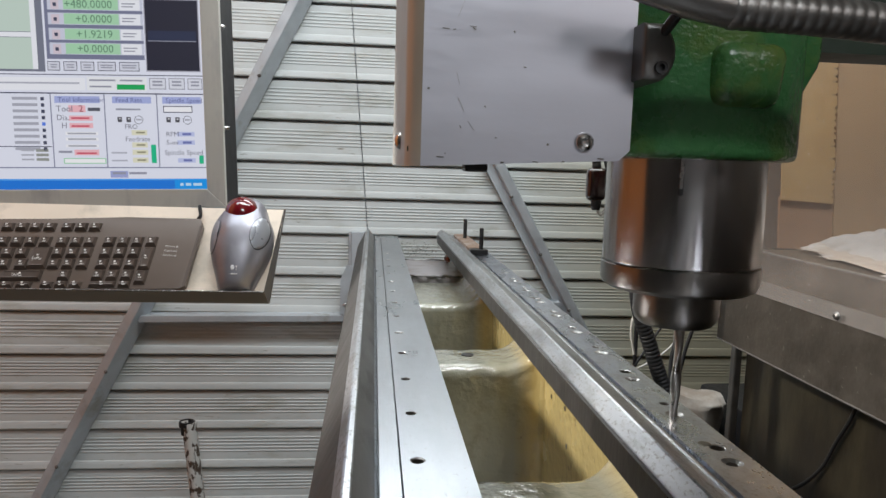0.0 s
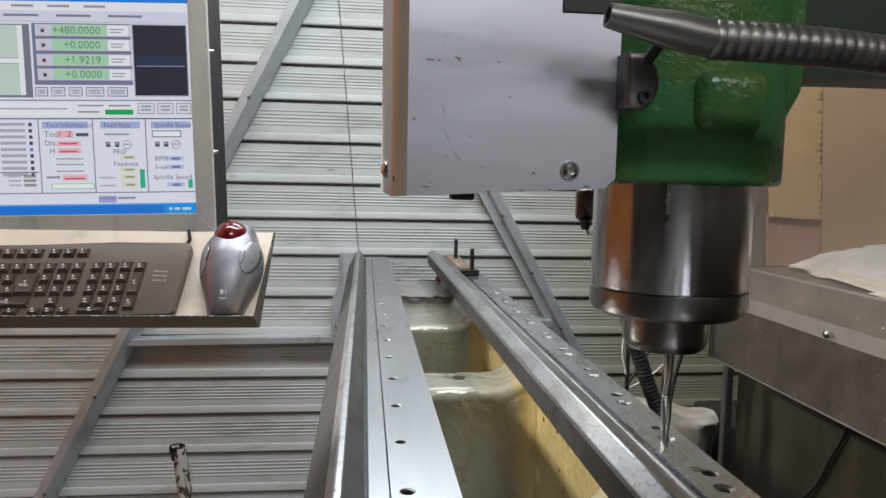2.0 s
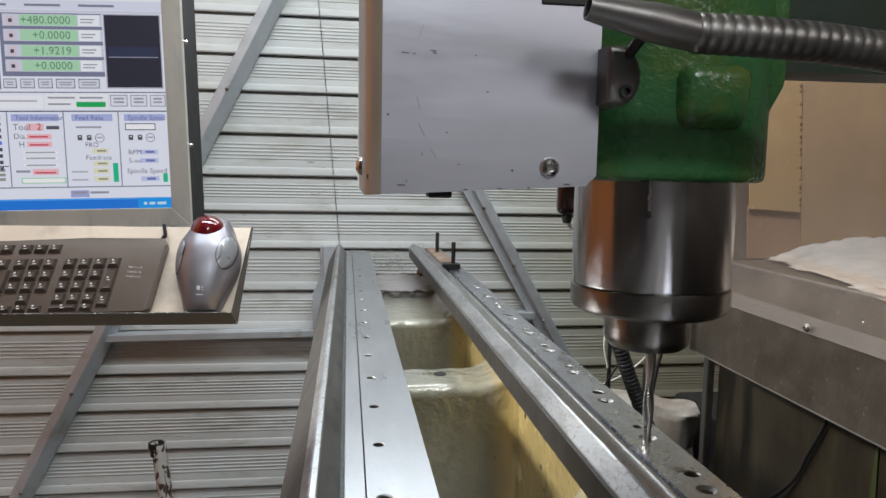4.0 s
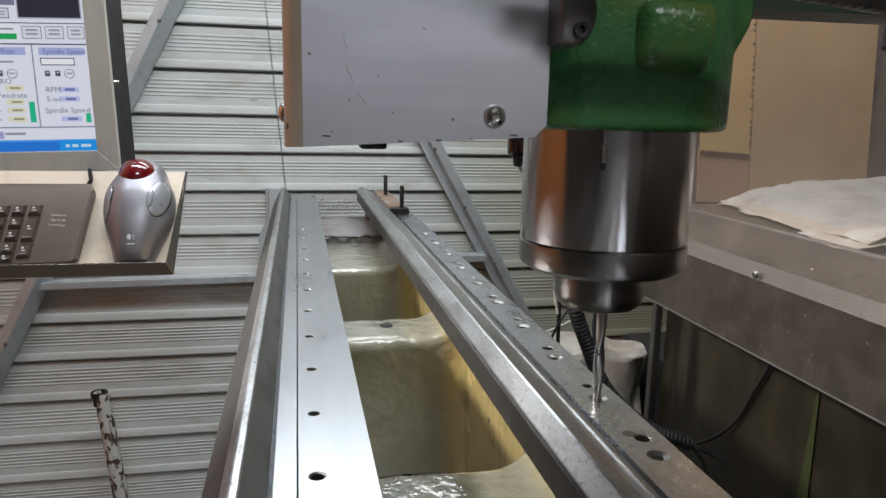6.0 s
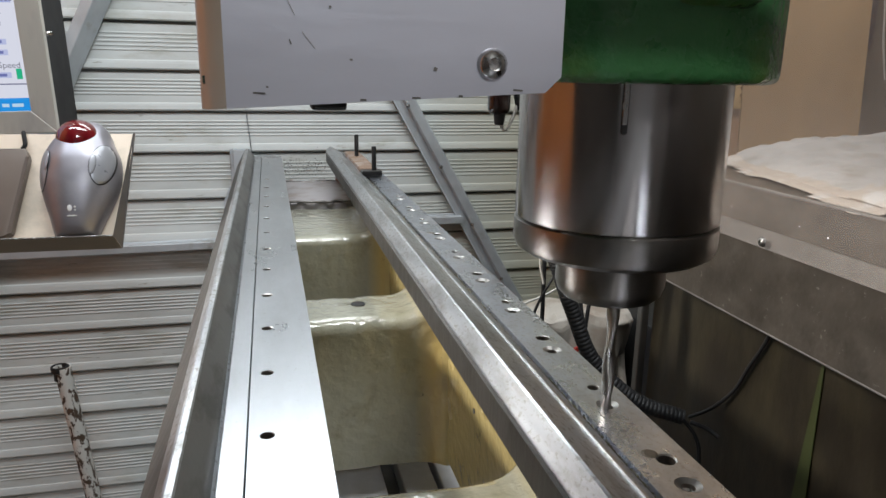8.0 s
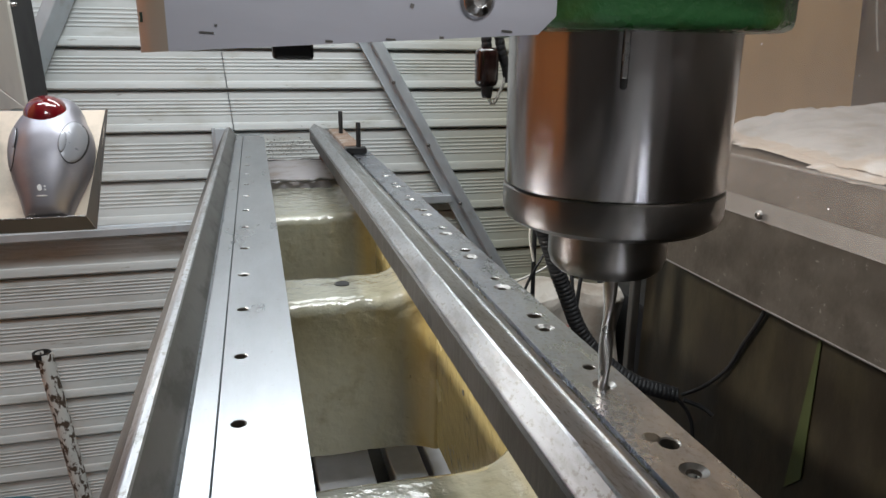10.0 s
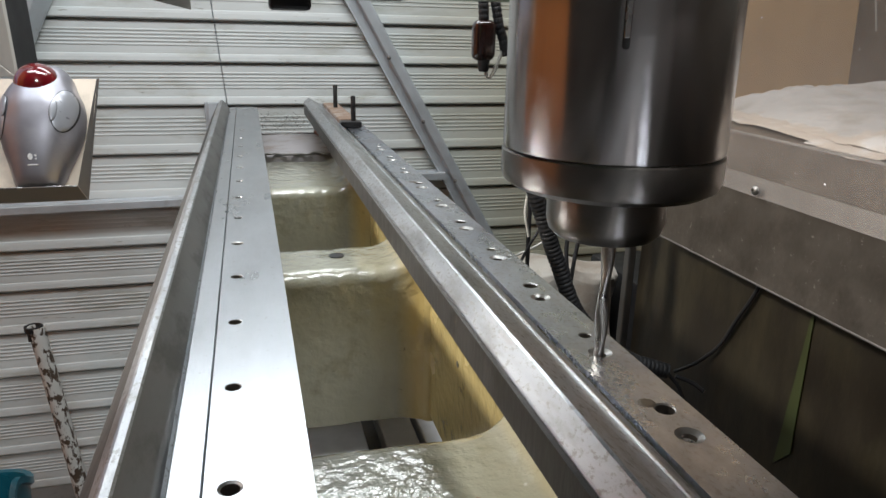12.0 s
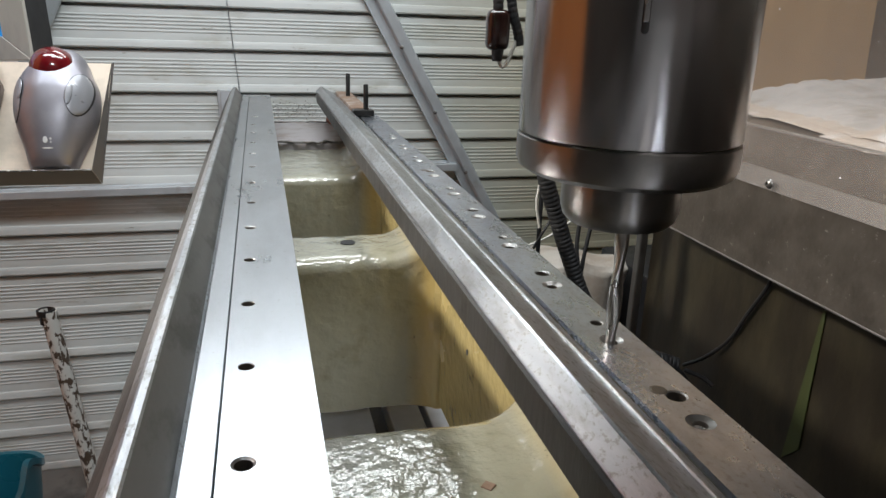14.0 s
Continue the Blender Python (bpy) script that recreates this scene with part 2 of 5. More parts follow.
BEZEL = material("monitor_bezel_steel", (0.62, 0.59, 0.54), 0.34, 0.35, 0.06, 20, second=(0.48, 0.46, 0.44), sec_scale=12, stretch=(1, 1, 0.3))
MSIDE = material("monitor_side_dark", (0.010, 0.010, 0.012), 0.8, 0.0, 0.2, 30)
PIPEM = material("peeling_white_paint", (0.70, 0.69, 0.66), 0.6, 0.0, 0.1, 40, 0.4, 120, second=(0.09, 0.06, 0.04), sec_scale=85, sec_lo=0.51, sec_hi=0.54, stretch=(1, 1, 0.55))
TEAL = material("teal_plastic", (0.012, 0.13, 0.19), 0.3, 0.0, 0.12, 12, coat=0.3)
TABLEM = material("worn_table_iron", (0.50, 0.51, 0.54), 0.45, 0.2, 0.25, 60)
# Flat colour for the green reflection in the cabinet panel.
LIME = material("green_reflection_tone", (0.050, 0.060, 0.020), 0.5, 0.0, 0.15, 60)
CONC = material("concrete_floor", (0.16, 0.15, 0.14), 0.8, 0.0, 0.25, 12, 0.3, 60, second=(0.08, 0.075, 0.07), sec_scale=5)
PLASTER = material("plain_wall_board", (0.42, 0.40, 0.36), 0.7, 0.0, 0.08, 5, second=(0.36, 0.34, 0.3), sec_scale=3)
BROWNB = material("dark_reflected_wall", (0.085, 0.068, 0.058), 0.6, 0.0, 0.2, 6, second=(0.035, 0.027, 0.022), sec_scale=4)
BROWNG = material("brown_grey_board", (0.34, 0.28, 0.23), 0.6, 0.0, 0.15, 10, second=(0.26, 0.21, 0.17), sec_scale=5)
WHITEW = material("white_wall_board", (0.55, 0.55, 0.57), 0.6, 0.0, 0.05, 4)
ORANGEW = material("orange_reflected_wall", (0.70, 0.25, 0.075), 0.55, 0.0, 0.12, 6, second=(0.60, 0.20, 0.06), sec_scale=4, stretch=(4, 1, 0.5))
BAG = material("white_printed_bag", (0.50, 0.46, 0.41), 0.5, 0.0, 0.15, 20, 0.6, 22, second=(0.36, 0.30, 0.25), sec_scale=9)
REDP = material("red_print", (0.45, 0.03, 0.02), 0.5)
AMBER = material("dark_amber_plastic", (0.018, 0.005, 0.004), 0.15, 0.0, 0.5, 150, coat=0.7)
PURPLE = material("purple_grey_strip", (0.26, 0.20, 0.20), 0.6, 0.0, 0.1, 20)


def hazy_plastic(name, clear, dust, amount, scale):
    """Clear plastic sheet with a dusty film: mostly let through, partly a dull film, and a faint gloss."""
    m = bpy.data.materials.new(name)
    m.use_nodes = True
    n, l = m.node_tree.nodes, m.node_tree.links
    film = n["Principled BSDF"]
    film.inputs["Base Color"].default_value, film.inputs["Roughness"].default_value = (*dust, 1), 0.3
    see = n.new("ShaderNodeBsdfTransparent")
    see.inputs["Color"].default_value = (*clear, 1)
    co, t, r, mix = n.new("ShaderNodeTexCoord"), n.new("ShaderNodeTexNoise"), n.new("ShaderNodeMapRange"), n.new("ShaderNodeMixShader")
    t.inputs["Scale"].default_value, t.inputs["Detail"].default_value = scale, 8
    r.inputs[1].default_value, r.inputs[2].default_value, r.inputs[3].default_value, r.inputs[4].default_value = 0.3, 0.7, amount * 0.6, amount * 1.4
    l.new(co.outputs["Object"], t.inputs["Vector"])
    l.new(t.outputs["Fac"], r.inputs[0])
    l.new(r.outputs[0], mix.inputs[0])
    l.new(see.outputs[0], mix.inputs[1])
    l.new(film.outputs[0], mix.inputs[2])
    l.new(mix.outputs[0], n["Material Output"].inputs["Surface"])
    return m


SCREEN_PLASTIC = hazy_plastic("hazy_clear_plastic", (0.94, 0.925, 0.91), (0.30, 0.26, 0.24), 0.14, 9)
WIREW = material("white_cable", (0.6, 0.58, 0.54), 0.5)

# ---- mesh helpers ----


def part(name, bm, mat, parent=None, label="", smooth=None):
    me = bpy.data.meshes.new(name)
    bmesh.ops.recalc_face_normals(bm, faces=bm.faces)
    if smooth is not None:
        for f in bm.faces:
            f.smooth = True
        for e in bm.edges:
            if len(e.link_faces) == 2 and e.calc_face_angle(0) > radians(smooth):
                e.smooth = False
    bm.to_mesh(me)
    bm.free()
    for m in (mat if isinstance(mat, (list, tuple)) else [mat]):
        me.materials.append(m)
    ob = new(name, me)
    if parent:
        ob.parent = parent
    if label:
        ob["label"] = label
    return ob


def thing(name, label, category, group="", kind="", m=None):
    ob = new(name)
    ob.empty_display_size = 0.02
    if m:
        ob.matrix_basis = m
    return tagged(ob, label, category, group, kind)


def box(bm, x0, x1, y0, y1, z0, z1, bevel=0.0, seg=2, m=None):
    vs = [bm.verts.new((x, y, z)) for x in (x0, x1) for y in (y0, y1) for z in (z0, z1)]
    fs = [bm.faces.new([vs[i] for i in q]) for q in ((0, 1, 3, 2), (4, 6, 7, 5), (0, 4, 5, 1), (2, 3, 7, 6), (0, 2, 6, 4), (1, 5, 7, 3))]
    if bevel:
        es = list({e for f in fs for e in f.edges})
        out = bmesh.ops.bevel(bm, geom=es, offset=bevel, segments=seg, affect="EDGES", profile=0.5)
        vs = list({v for f in out["faces"] for v in f.verts} | {v for v in vs if v.is_valid})
    if m:
        bmesh.ops.transform(bm, matrix=m, verts=[v for v in vs if v.is_valid])


def boxed(*a, **k):
    bm = bmesh.new()
    box(bm, *a, **k)
    return bm


def extrude_y(profile, y0, y1, closed=True, bm=None, steps=1):
    """A profile of (x, z) points drawn out along y."""
    bm = bm or bmesh.new()
    rings = [[bm.verts.new((x, y0 + (y1 - y0) * k / steps, z)) for x, z in profile] for k in range(steps + 1)]
    n = len(profile)
    for a, b in zip(rings, rings[1:]):
        for i in range(n if closed else n - 1):
            bm.faces.new((a[i], a[(i + 1) % n], b[(i + 1) % n], b[i]))
    if closed:
        bm.faces.new(rings[0])
        bm.faces.new(rings[-1])
    return bm


def extrude_z(plan, z0, z1):
    bm = bmesh.new()
    a = [bm.verts.new((x, y, z0)) for x, y in plan]
    b = [bm.verts.new((x, y, z1)) for x, y in plan]
    n = len(plan)
    for i in range(n):
        bm.faces.new((a[i], a[(i + 1) % n], b[(i + 1) % n], b[i]))
    bm.faces.new(a)
    bm.faces.new(b)
    return bm


def revolve(profile, segs=48, bm=None, m=None):
    """Profile of (radius, z) about the z axis; open ends with radius 0 are closed."""
    bm = bm or bmesh.new()
    rings = []
    made = []
    for r, z in profile:
        if r < 1e-6:
            v = [bm.verts.new((0, 0, z))]
        else:
            v = [bm.verts.new((r * math.cos(2 * math.pi * i / segs), r * math.sin(2 * math.pi * i / segs), z)) for i in range(segs)]
        rings.append(v)
        made += v
    for a, b in zip(rings, rings[1:]):
        for i in range(segs):
            j = (i + 1) % segs
            if len(a) == 1 and len(b) == 1:
                continue
            if len(a) == 1:
                bm.faces.new((a[0], b[i], b[j]))
            elif len(b) == 1:
                bm.faces.new((a[i], a[j], b[0]))
            else:
                bm.faces.new((a[i], a[j], b[j], b[i]))
    if m:
        bmesh.ops.transform(bm, matrix=m, verts=made)
    return bm


def smooth_path(points, steps=10):
    """Points along a soft curve through the given ones."""
    p = [Vector(q) for q in points]
    p = [2 * p[0] - p[1]] + p + [2 * p[-1] - p[-2]]
    out = []
    for i in range(1, len(p) - 2):
        for k in range(steps):
            t = k / steps
            a, b, c, d = p[i - 1:i + 3]
            out.append(0.5 * (2 * b + (c - a) * t + (2 * a - 5 * b + 4 * c - d) * t * t + (3 * b - a - 3 * c + d) * t ** 3))
    return out + [p[-2]]


def tube(points, radius, segs=12, steps=10, ripple=0.0, pitch=0.004, bm=None):
    """A round tube along a curve; ripple makes it corrugated."""
    pts = smooth_path(points, steps)
    if ripple:
        fine, length = [], 0.0
        for a, b in zip(pts, pts[1:]):
            d = (b - a).length
            k = max(1, int(d / (pitch / 6)))
            for i in range(k):
                fine.append((a.lerp(b, i / k), length + d * i / k))
            length += d
    else:
        fine = [(q, 0) for q in pts]
    bm = bm or bmesh.new()
    rings = []
    up = Vector((0.13, 0.21, 0.97))
    for i, (q, s) in enumerate(fine):
        d = (fine[min(i + 1, len(fine) - 1)][0] - fine[max(i - 1, 0)][0]).normalized()
        u = d.cross(up).normalized()
        w = u.cross(d)
        r = radius * (1 + ripple * math.copysign(abs(math.sin(math.pi * s / pitch)) ** 0.42, 1)) if ripple else radius
        rings.append([bm.verts.new(q + r * (math.cos(2 * math.pi * k / segs) * u + math.sin(2 * math.pi * k / segs) * w)) for k in range(segs)])
    for a, b in zip(rings, rings[1:]):
        for k in range(segs):
            bm.faces.new((a[k], a[(k + 1) % segs], b[(k + 1) % segs], b[k]))
    bm.faces.new(rings[0])
    bm.faces.new(rings[-1])
    return bm


def bolt_head(m, parent, mat, r=0.0042, h=0.003, name="screw", label="domed steel socket screw"):
    """A domed socket screw, axis along its own z."""
    prof = [(r, 0)] + [(r * math.cos(a), h * math.sin(a)) for a in (0.3, 0.6, 0.9, 1.1)] + [(r * 0.42, h * 0.92), (r * 0.4, h * 0.35), (0, h * 0.3)]
    return part(name, revolve(prof, 20, m=m), mat, parent, label, smooth=40)


# ---- room ----
floor = tagged(part("floor", boxed(-2.2, 2.6, -2.2, 2.1, -0.1, 0), CONC), "stained grey concrete workshop floor", "floor", kind="structure")
ceiling = tagged(part("ceiling", boxed(-2.2, 2.6, -2.2, 2.1, 2.6, 2.7), PLASTER), "plain pale workshop ceiling", "ceiling", kind="structure")
# Unseen left walls, coloured for the orange and dark stripes in the quill.
tagged(part("wall_left_1", boxed(-1.45, -1.35, 0.25, 2.0, 0, 2.6), ORANGEW), "unseen orange wall, added for the quill's orange reflection", "wall", kind="structure")
tagged(part("wall_left_2", boxed(-1.45, -1.35, -2.1, 0.25, 0, 2.6), BROWNB), "unseen dark brown wall, added for the quill's dark band", "wall", kind="structure")
tagged(part("wall_right", boxed(2.4, 2.5, -2.1, 2.0, 0, 2.6), PLASTER), "plain pale workshop wall", "wall", kind="structure")
# Unseen wall whose pale colour is picked for the cover's reflection.
tagged(part("wall_front", boxed(-1.9, 2.4, -2.1, -2.0, 0, 2.6), WHITEW), "plain pale workshop wall", "wall", kind="structure")
YW = 1.9
wall_back = tagged(part("wall_back", boxed(-1.9, 2.4, YW + 0.03, YW + 0.08, 0, 2.6), GALV), "pale grey-green ribbed metal cladding wall with lapped boards", "wall", kind="structure")
LAPS = [2.6, 2.5, 2.41, 2.315, 2.22, 2.125, 2.03, 1.94, 1.845, 1.75, 1.655, 1.56, 1.468, 1.374, 1.287, 1.187, 1.086, 0.999, 0.908, 0.803, 0.705, 0.597, 0.505, 0.404, 0.299, 0.2, 0.1, 0.0]


def seam_x(z):
    return -0.036 - (z - 0.92) * 0.088


def board_profile(z0, z1):
    """Depth and height of one lapped board with fine ribs and a rounded bead at its lower lap."""
    h = z1 - z0
    pts = [(0.020, z1 + 0.004), (0.018, z1 - 0.0045), (0.004, z1 - 0.0065)]
    for k in range(5):
        c = z0 + h * (0.74 - 0.085 * k)
        pts += [(0.003, c + 0.0026), (0.0018, c + 0.0012), (0.0018, c - 0.0008), (0.003, c - 0.0022)]
    pts += [(0.002, z0 + h * 0.27), (0.0015, z0 + h * 0.2), (-0.0010, z0 + h * 0.18), (-0.0026, z0 + h * 0.13), (-0.0044, z0 + 0.003), (-0.003, z0), (0.020, z0 + 0.001)]
    return pts


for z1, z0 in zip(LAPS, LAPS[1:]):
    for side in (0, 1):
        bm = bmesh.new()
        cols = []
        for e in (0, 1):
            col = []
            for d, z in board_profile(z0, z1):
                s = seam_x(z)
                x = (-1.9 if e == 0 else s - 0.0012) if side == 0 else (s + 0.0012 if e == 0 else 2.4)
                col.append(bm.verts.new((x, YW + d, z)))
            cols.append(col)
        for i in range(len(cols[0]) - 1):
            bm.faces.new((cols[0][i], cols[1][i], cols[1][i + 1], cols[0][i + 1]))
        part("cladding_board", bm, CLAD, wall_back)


def strip_on_wall(name, profile, a, b, label, studs=0):
    """A pressed steel section on the wall from a to b as (x, z); the profile is (across, out of the wall)."""
    d = Vector((b[0] - a[0], b[1] - a[1]))
    L = d.length
    bm = extrude_y(profile, 0, L)
    bmesh.ops.bevel(bm, geom=[e for e in bm.edges if abs(e.verts[0].co.y - e.verts[1].co.y) > 0.5 * L], offset=0.0012, segments=1, affect="EDGES", profile=0.5)
    m = Matrix.Translation((a[0], YW - 0.006, a[1])) @ Matrix(((d.y / L, d.x / L, 0, 0), (0, 0, -1, 0), (-d.x / L, d.y / L, 0, 0), (0, 0, 0, 1)))
    bmesh.ops.transform(bm, matrix=m, verts=bm.verts)
    ob = tagged(part(name, bm, GALV), label, "brace", kind="structure")
    out, side = profile[len(profile) // 3][1], profile[len(profile) // 3][0]
    for k in range(studs):
        bolt_head(m @ pose(side * 0.35, L * (k + 0.37) / studs, out), ob, DULL, r=0.0045, h=0.004, name="bolt", label="grey bolt head")
    return ob


def folded(w, high, low, share=0.55):
    """Section of a folded brace: a raised flange, a step, and a lower flange."""
    k = -w / 2 + w * share
    return [(-w / 2, 0), (-w / 2, high - 0.004), (-w / 2 + 0.004, high), (k - 0.002, high), (k, high - 0.003), (k + 0.001, low), (w / 2 - 0.003, low), (w / 2, low + 0.004), (w / 2, 0)]


def hat(w, high, lip):
    return [(-w / 2, 0), (-w / 2, 0.004), (-w / 2 + lip, 0.004), (-w / 2 + lip, high), (w / 2 - lip, high), (w / 2 - lip, 0.004), (w / 2, 0.004), (w / 2, 0)]


strip_on_wall("wall_brace_1", [(-0.021, 0), (-0.021, 0.042), (0.0, 0.046), (0.002, 0.044), (0.019, 0.006), (0.021, 0.004), (0.021, 0)], (-0.945, 0.0), (0.145, 2.15), "diagonal galvanised steel wall brace with a folded flange", 9)
strip_on_wall("wall_brace_2", folded(0.048, 0.022, 0.008, 0.52), (0.0475, 1.5), (0.782, 0.2), "diagonal galvanised steel wall brace with bolts along it", 9)
strip_on_wall("wall_rail_1", hat(0.021, 0.030, 0.002), (-0.585, 0.693), (-0.075, 0.700), "horizontal galvanised steel wall rail")
strip_on_wall("wall_rail_2", hat(0.028, 0.022, 0.005), (0.34, 0.737), (0.462, 0.737), "short galvanised steel wall rail ending at the brace")
strip_on_wall("wall_post_1", hat(0.045, 0.03, 0.008), (-0.06, 0.0), (-0.06, 0.915), "upright galvanised steel wall post")

# ---- lathe bed on the milling table ----
Y0, Y1 = 0.30, 1.465
ZB = 0.735
table = thing("milling_table", "grey cast-iron milling table with dark T-slots under the bed", "milling table")
for x0, x1 in ((-0.075, -0.03), (-0.014, 0.03), (0.046, 0.094), (0.110, 0.139), (0.144, 0.185)):
    part("table_strip", boxed(x0, x1, -0.5, 1.4, ZB - 0.03, ZB, bevel=0.001, seg=1), TABLEM, table)
part("table_body", boxed(-0.08, 0.19, -0.5, 1.4, ZB - 0.09, ZB - 0.018), BLACKST, table)
part("table_saddle", boxed(-0.05, 0.16, 0.1, 0.9, 0.3, ZB - 0.09, bevel=0.01), DARKG, table)
part("table_base", boxed(-0.06, 0.17, 0.05, 1.0, 0.0, 0.3, bevel=0.012), DARKG, table)

bed = thing("lathe_bed", "long steel lathe bed with ground ways and cream painted casting", "lathe bed")
left_v = [(-0.0500, 0.9300), (-0.0372, 0.9552), (-0.0335, 0.9602), (-0.0325, 0.9608), (-0.0300, 0.9608), (-0.0293, 0.9600), (-0.0200, 0.9475), (-0.0185, 0.9465), (-0.0185, 0.925), (-0.0515, 0.925)]
bm = extrude_y(left_v, Y0, Y1 + 0.012, steps=12)
# Inner slope and outer flank take darker steel tones than the crest.
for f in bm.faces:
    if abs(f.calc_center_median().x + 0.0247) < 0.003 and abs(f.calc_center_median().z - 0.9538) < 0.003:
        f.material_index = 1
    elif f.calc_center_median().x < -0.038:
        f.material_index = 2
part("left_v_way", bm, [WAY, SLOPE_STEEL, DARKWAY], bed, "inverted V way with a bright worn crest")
part("left_ledge", extrude_y([(-0.0183, 0.9492), (-0.0178, 0.9498), (-0.0086, 0.9498), (-0.0082, 0.9492), (-0.0082, 0.925), (-0.0183, 0.925)], Y0, Y1, steps=8), GROUND, bed)


def holed_plate(x0, x1, z, thick, holes, ya, yb):
    """A flat bar along y with countersunk holes (x, y, radius, sink radius), each cut right in."""
    bm = bmesh.new()
    holes = sorted(holes, key=lambda h: h[1])
    cuts = [ya] + [(a[1] + b[1]) / 2 for a, b in zip(holes, holes[1:])] + [yb]
    for (hx, hy, r, rs), c0, c1 in zip(holes, cuts, cuts[1:]):
        corner = [math.atan2(y - hy, x - hx) for x in (x0, x1) for y in (c0, c1)]
        angles = sorted([2 * math.pi * i / 20 - math.pi + 0.011 for i in range(20)] + corner)
        outer, sink, bore, floor_ = [], [], [], []
        for a in angles:
            ca, sa = math.cos(a), math.sin(a)
            k = min(((x1 if ca > 0 else x0) - hx) / ca if abs(ca) > 1e-9 else 9, ((c1 if sa > 0 else c0) - hy) / sa if abs(sa) > 1e-9 else 9)
            outer.append(bm.verts.new((hx + k * ca, hy + k * sa, z)))
            sink.append(bm.verts.new((hx + rs * ca, hy + rs * sa, z)))
            bore.append(bm.verts.new((hx + r * ca, hy + r * sa, z - (rs - r) * 0.45 - 0.0002)))
            floor_.append(bm.verts.new((hx + r * ca, hy + r * sa, z - 0.014)))
        n = len(angles)
        for i in range(n):
            j = (i + 1) % n
            bm.faces.new((outer[i], outer[j], sink[j], sink[i]))
            bm.faces.new((sink[i], sink[j], bore[j], bore[i])).material_index = 1
            bm.faces.new((bore[i], bore[j], floor_[j], floor_[i])).material_index = 2
        bm.faces.new(floor_).material_index = 2
    bmesh.ops.remove_doubles(bm, verts=bm.verts, dist=1e-6)
    zl = z - thick
    for xa in (x0, x1):
        bm.faces.new([bm.verts.new(p) for p in ((xa, ya, z), (xa, yb, z), (xa, yb, zl), (xa, ya, zl))])
    for y in (ya, yb):
        bm.faces.new([bm.verts.new(p) for p in ((x0, y, z), (x1, y, z), (x1, y, zl), (x0, y, zl))])
    bm.faces.new([bm.verts.new(p) for p in ((x0, ya, zl), (x1, ya, zl), (x1, yb, zl), (x0, yb, zl))])
    return bm


holes_l = [(0.0, 0.4385 + 0.0628 * k, 0.0029, 0.0032 if k % 4 else 0.0038) for k in range(-1, 12)] + [(0.001, 1.20, 0.0029, 0.004), (0.012, 1.44, 0.002, 0.003)]
part("left_flat_way", holed_plate(-0.0077, 0.0245, 0.950, 0.030, holes_l, Y0, Y1), [GROUND, SINKM, HOLE], bed, "flat ground bar with a row of drilled holes")
right_v = [(0.1000, 0.9470), (0.1000, 0.9572), (0.1005, 0.9580), (0.1072, 0.9640), (0.1085, 0.9643), (0.1095, 0.9638), (0.1245, 0.9555), (0.1265, 0.9545), (0.1270, 0.9552), (0.1285, 0.9548), (0.1295, 0.9535), (0.1345, 0.9500), (0.1365, 0.9467), (0.1000, 0.9470)]
part("right_v_way", extrude_y(right_v, Y0, Y1, steps=12), [WAY], bed, "inverted V way with worn sloping faces")
holes_r = []
for k in range(-1, 10):
    y = 0.4325 + 0.0658 * k
    holes_r.append((0.1508, y, 0.0028, 0.0052))
    holes_r.append((0.1522, y + 0.0175, 0.0026 if k % 2 else 0.0036, 0.0031 if k % 2 else 0.0043))
part("right_flat_way", holed_plate(0.1375, 0.163, 0.950, 0.026, holes_r, Y0, Y1 - 0.02), [BAR, SINKM, HOLE], bed, "flat bar with pairs of countersunk holes")

# Dimples are flat dark discs; their hollow is only in the colour.
for y in (0.4325, 0.8273):
    part("dimple_disc", revolve([(0.0034, 0.0), (0.0024, 0.0003), (0, 0.0003)], 20, m=Matrix.Translation((0.1478, y + 0.0228, 0.950))), HOLE, bed, "flat brown disc standing for a shallow drill dimple")
part("drilled_cone", revolve([(0.0027, -0.0030), (0.0, -0.0052)], 20, m=Matrix.Translation((0.1508, 0.4325, 0.950))), SCREWM, bed, "bright drilled cone")

# side walls of the casting, wider below than between the ways
bm = extrude_y([(0.0992, 0.9464), (0.1020, 0.9445), (0.1300, 0.9420), (0.1375, 0.9370), (0.1410, 0.9260), (0.1425, 0.9000), (0.1445, 0.768), (0.158, 0.768), (0.160, 0.9235), (0.137, 0.9235), (0.137, 0.9464)], Y0, Y1 - 0.02, steps=10)
part("right_side_wall", bm, CAST, bed, "cream yellow painted inner casting wall", smooth=50)
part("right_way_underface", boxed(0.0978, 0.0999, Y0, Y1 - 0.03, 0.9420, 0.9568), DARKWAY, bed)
bm = extrude_y([(0.0242, 0.9198), (0.02, 0.912), (0.002, 0.888), (-0.016, 0.862), (-0.022, 0.84), (-0.024, 0.768), (-0.036, 0.768), (-0.0395, 0.9245), (0.0, 0.9245)], Y0, Y1 - 0.02, steps=10)
part("left_side_wall", bm, CAST, bed, "cream painted casting wall", smooth=50)


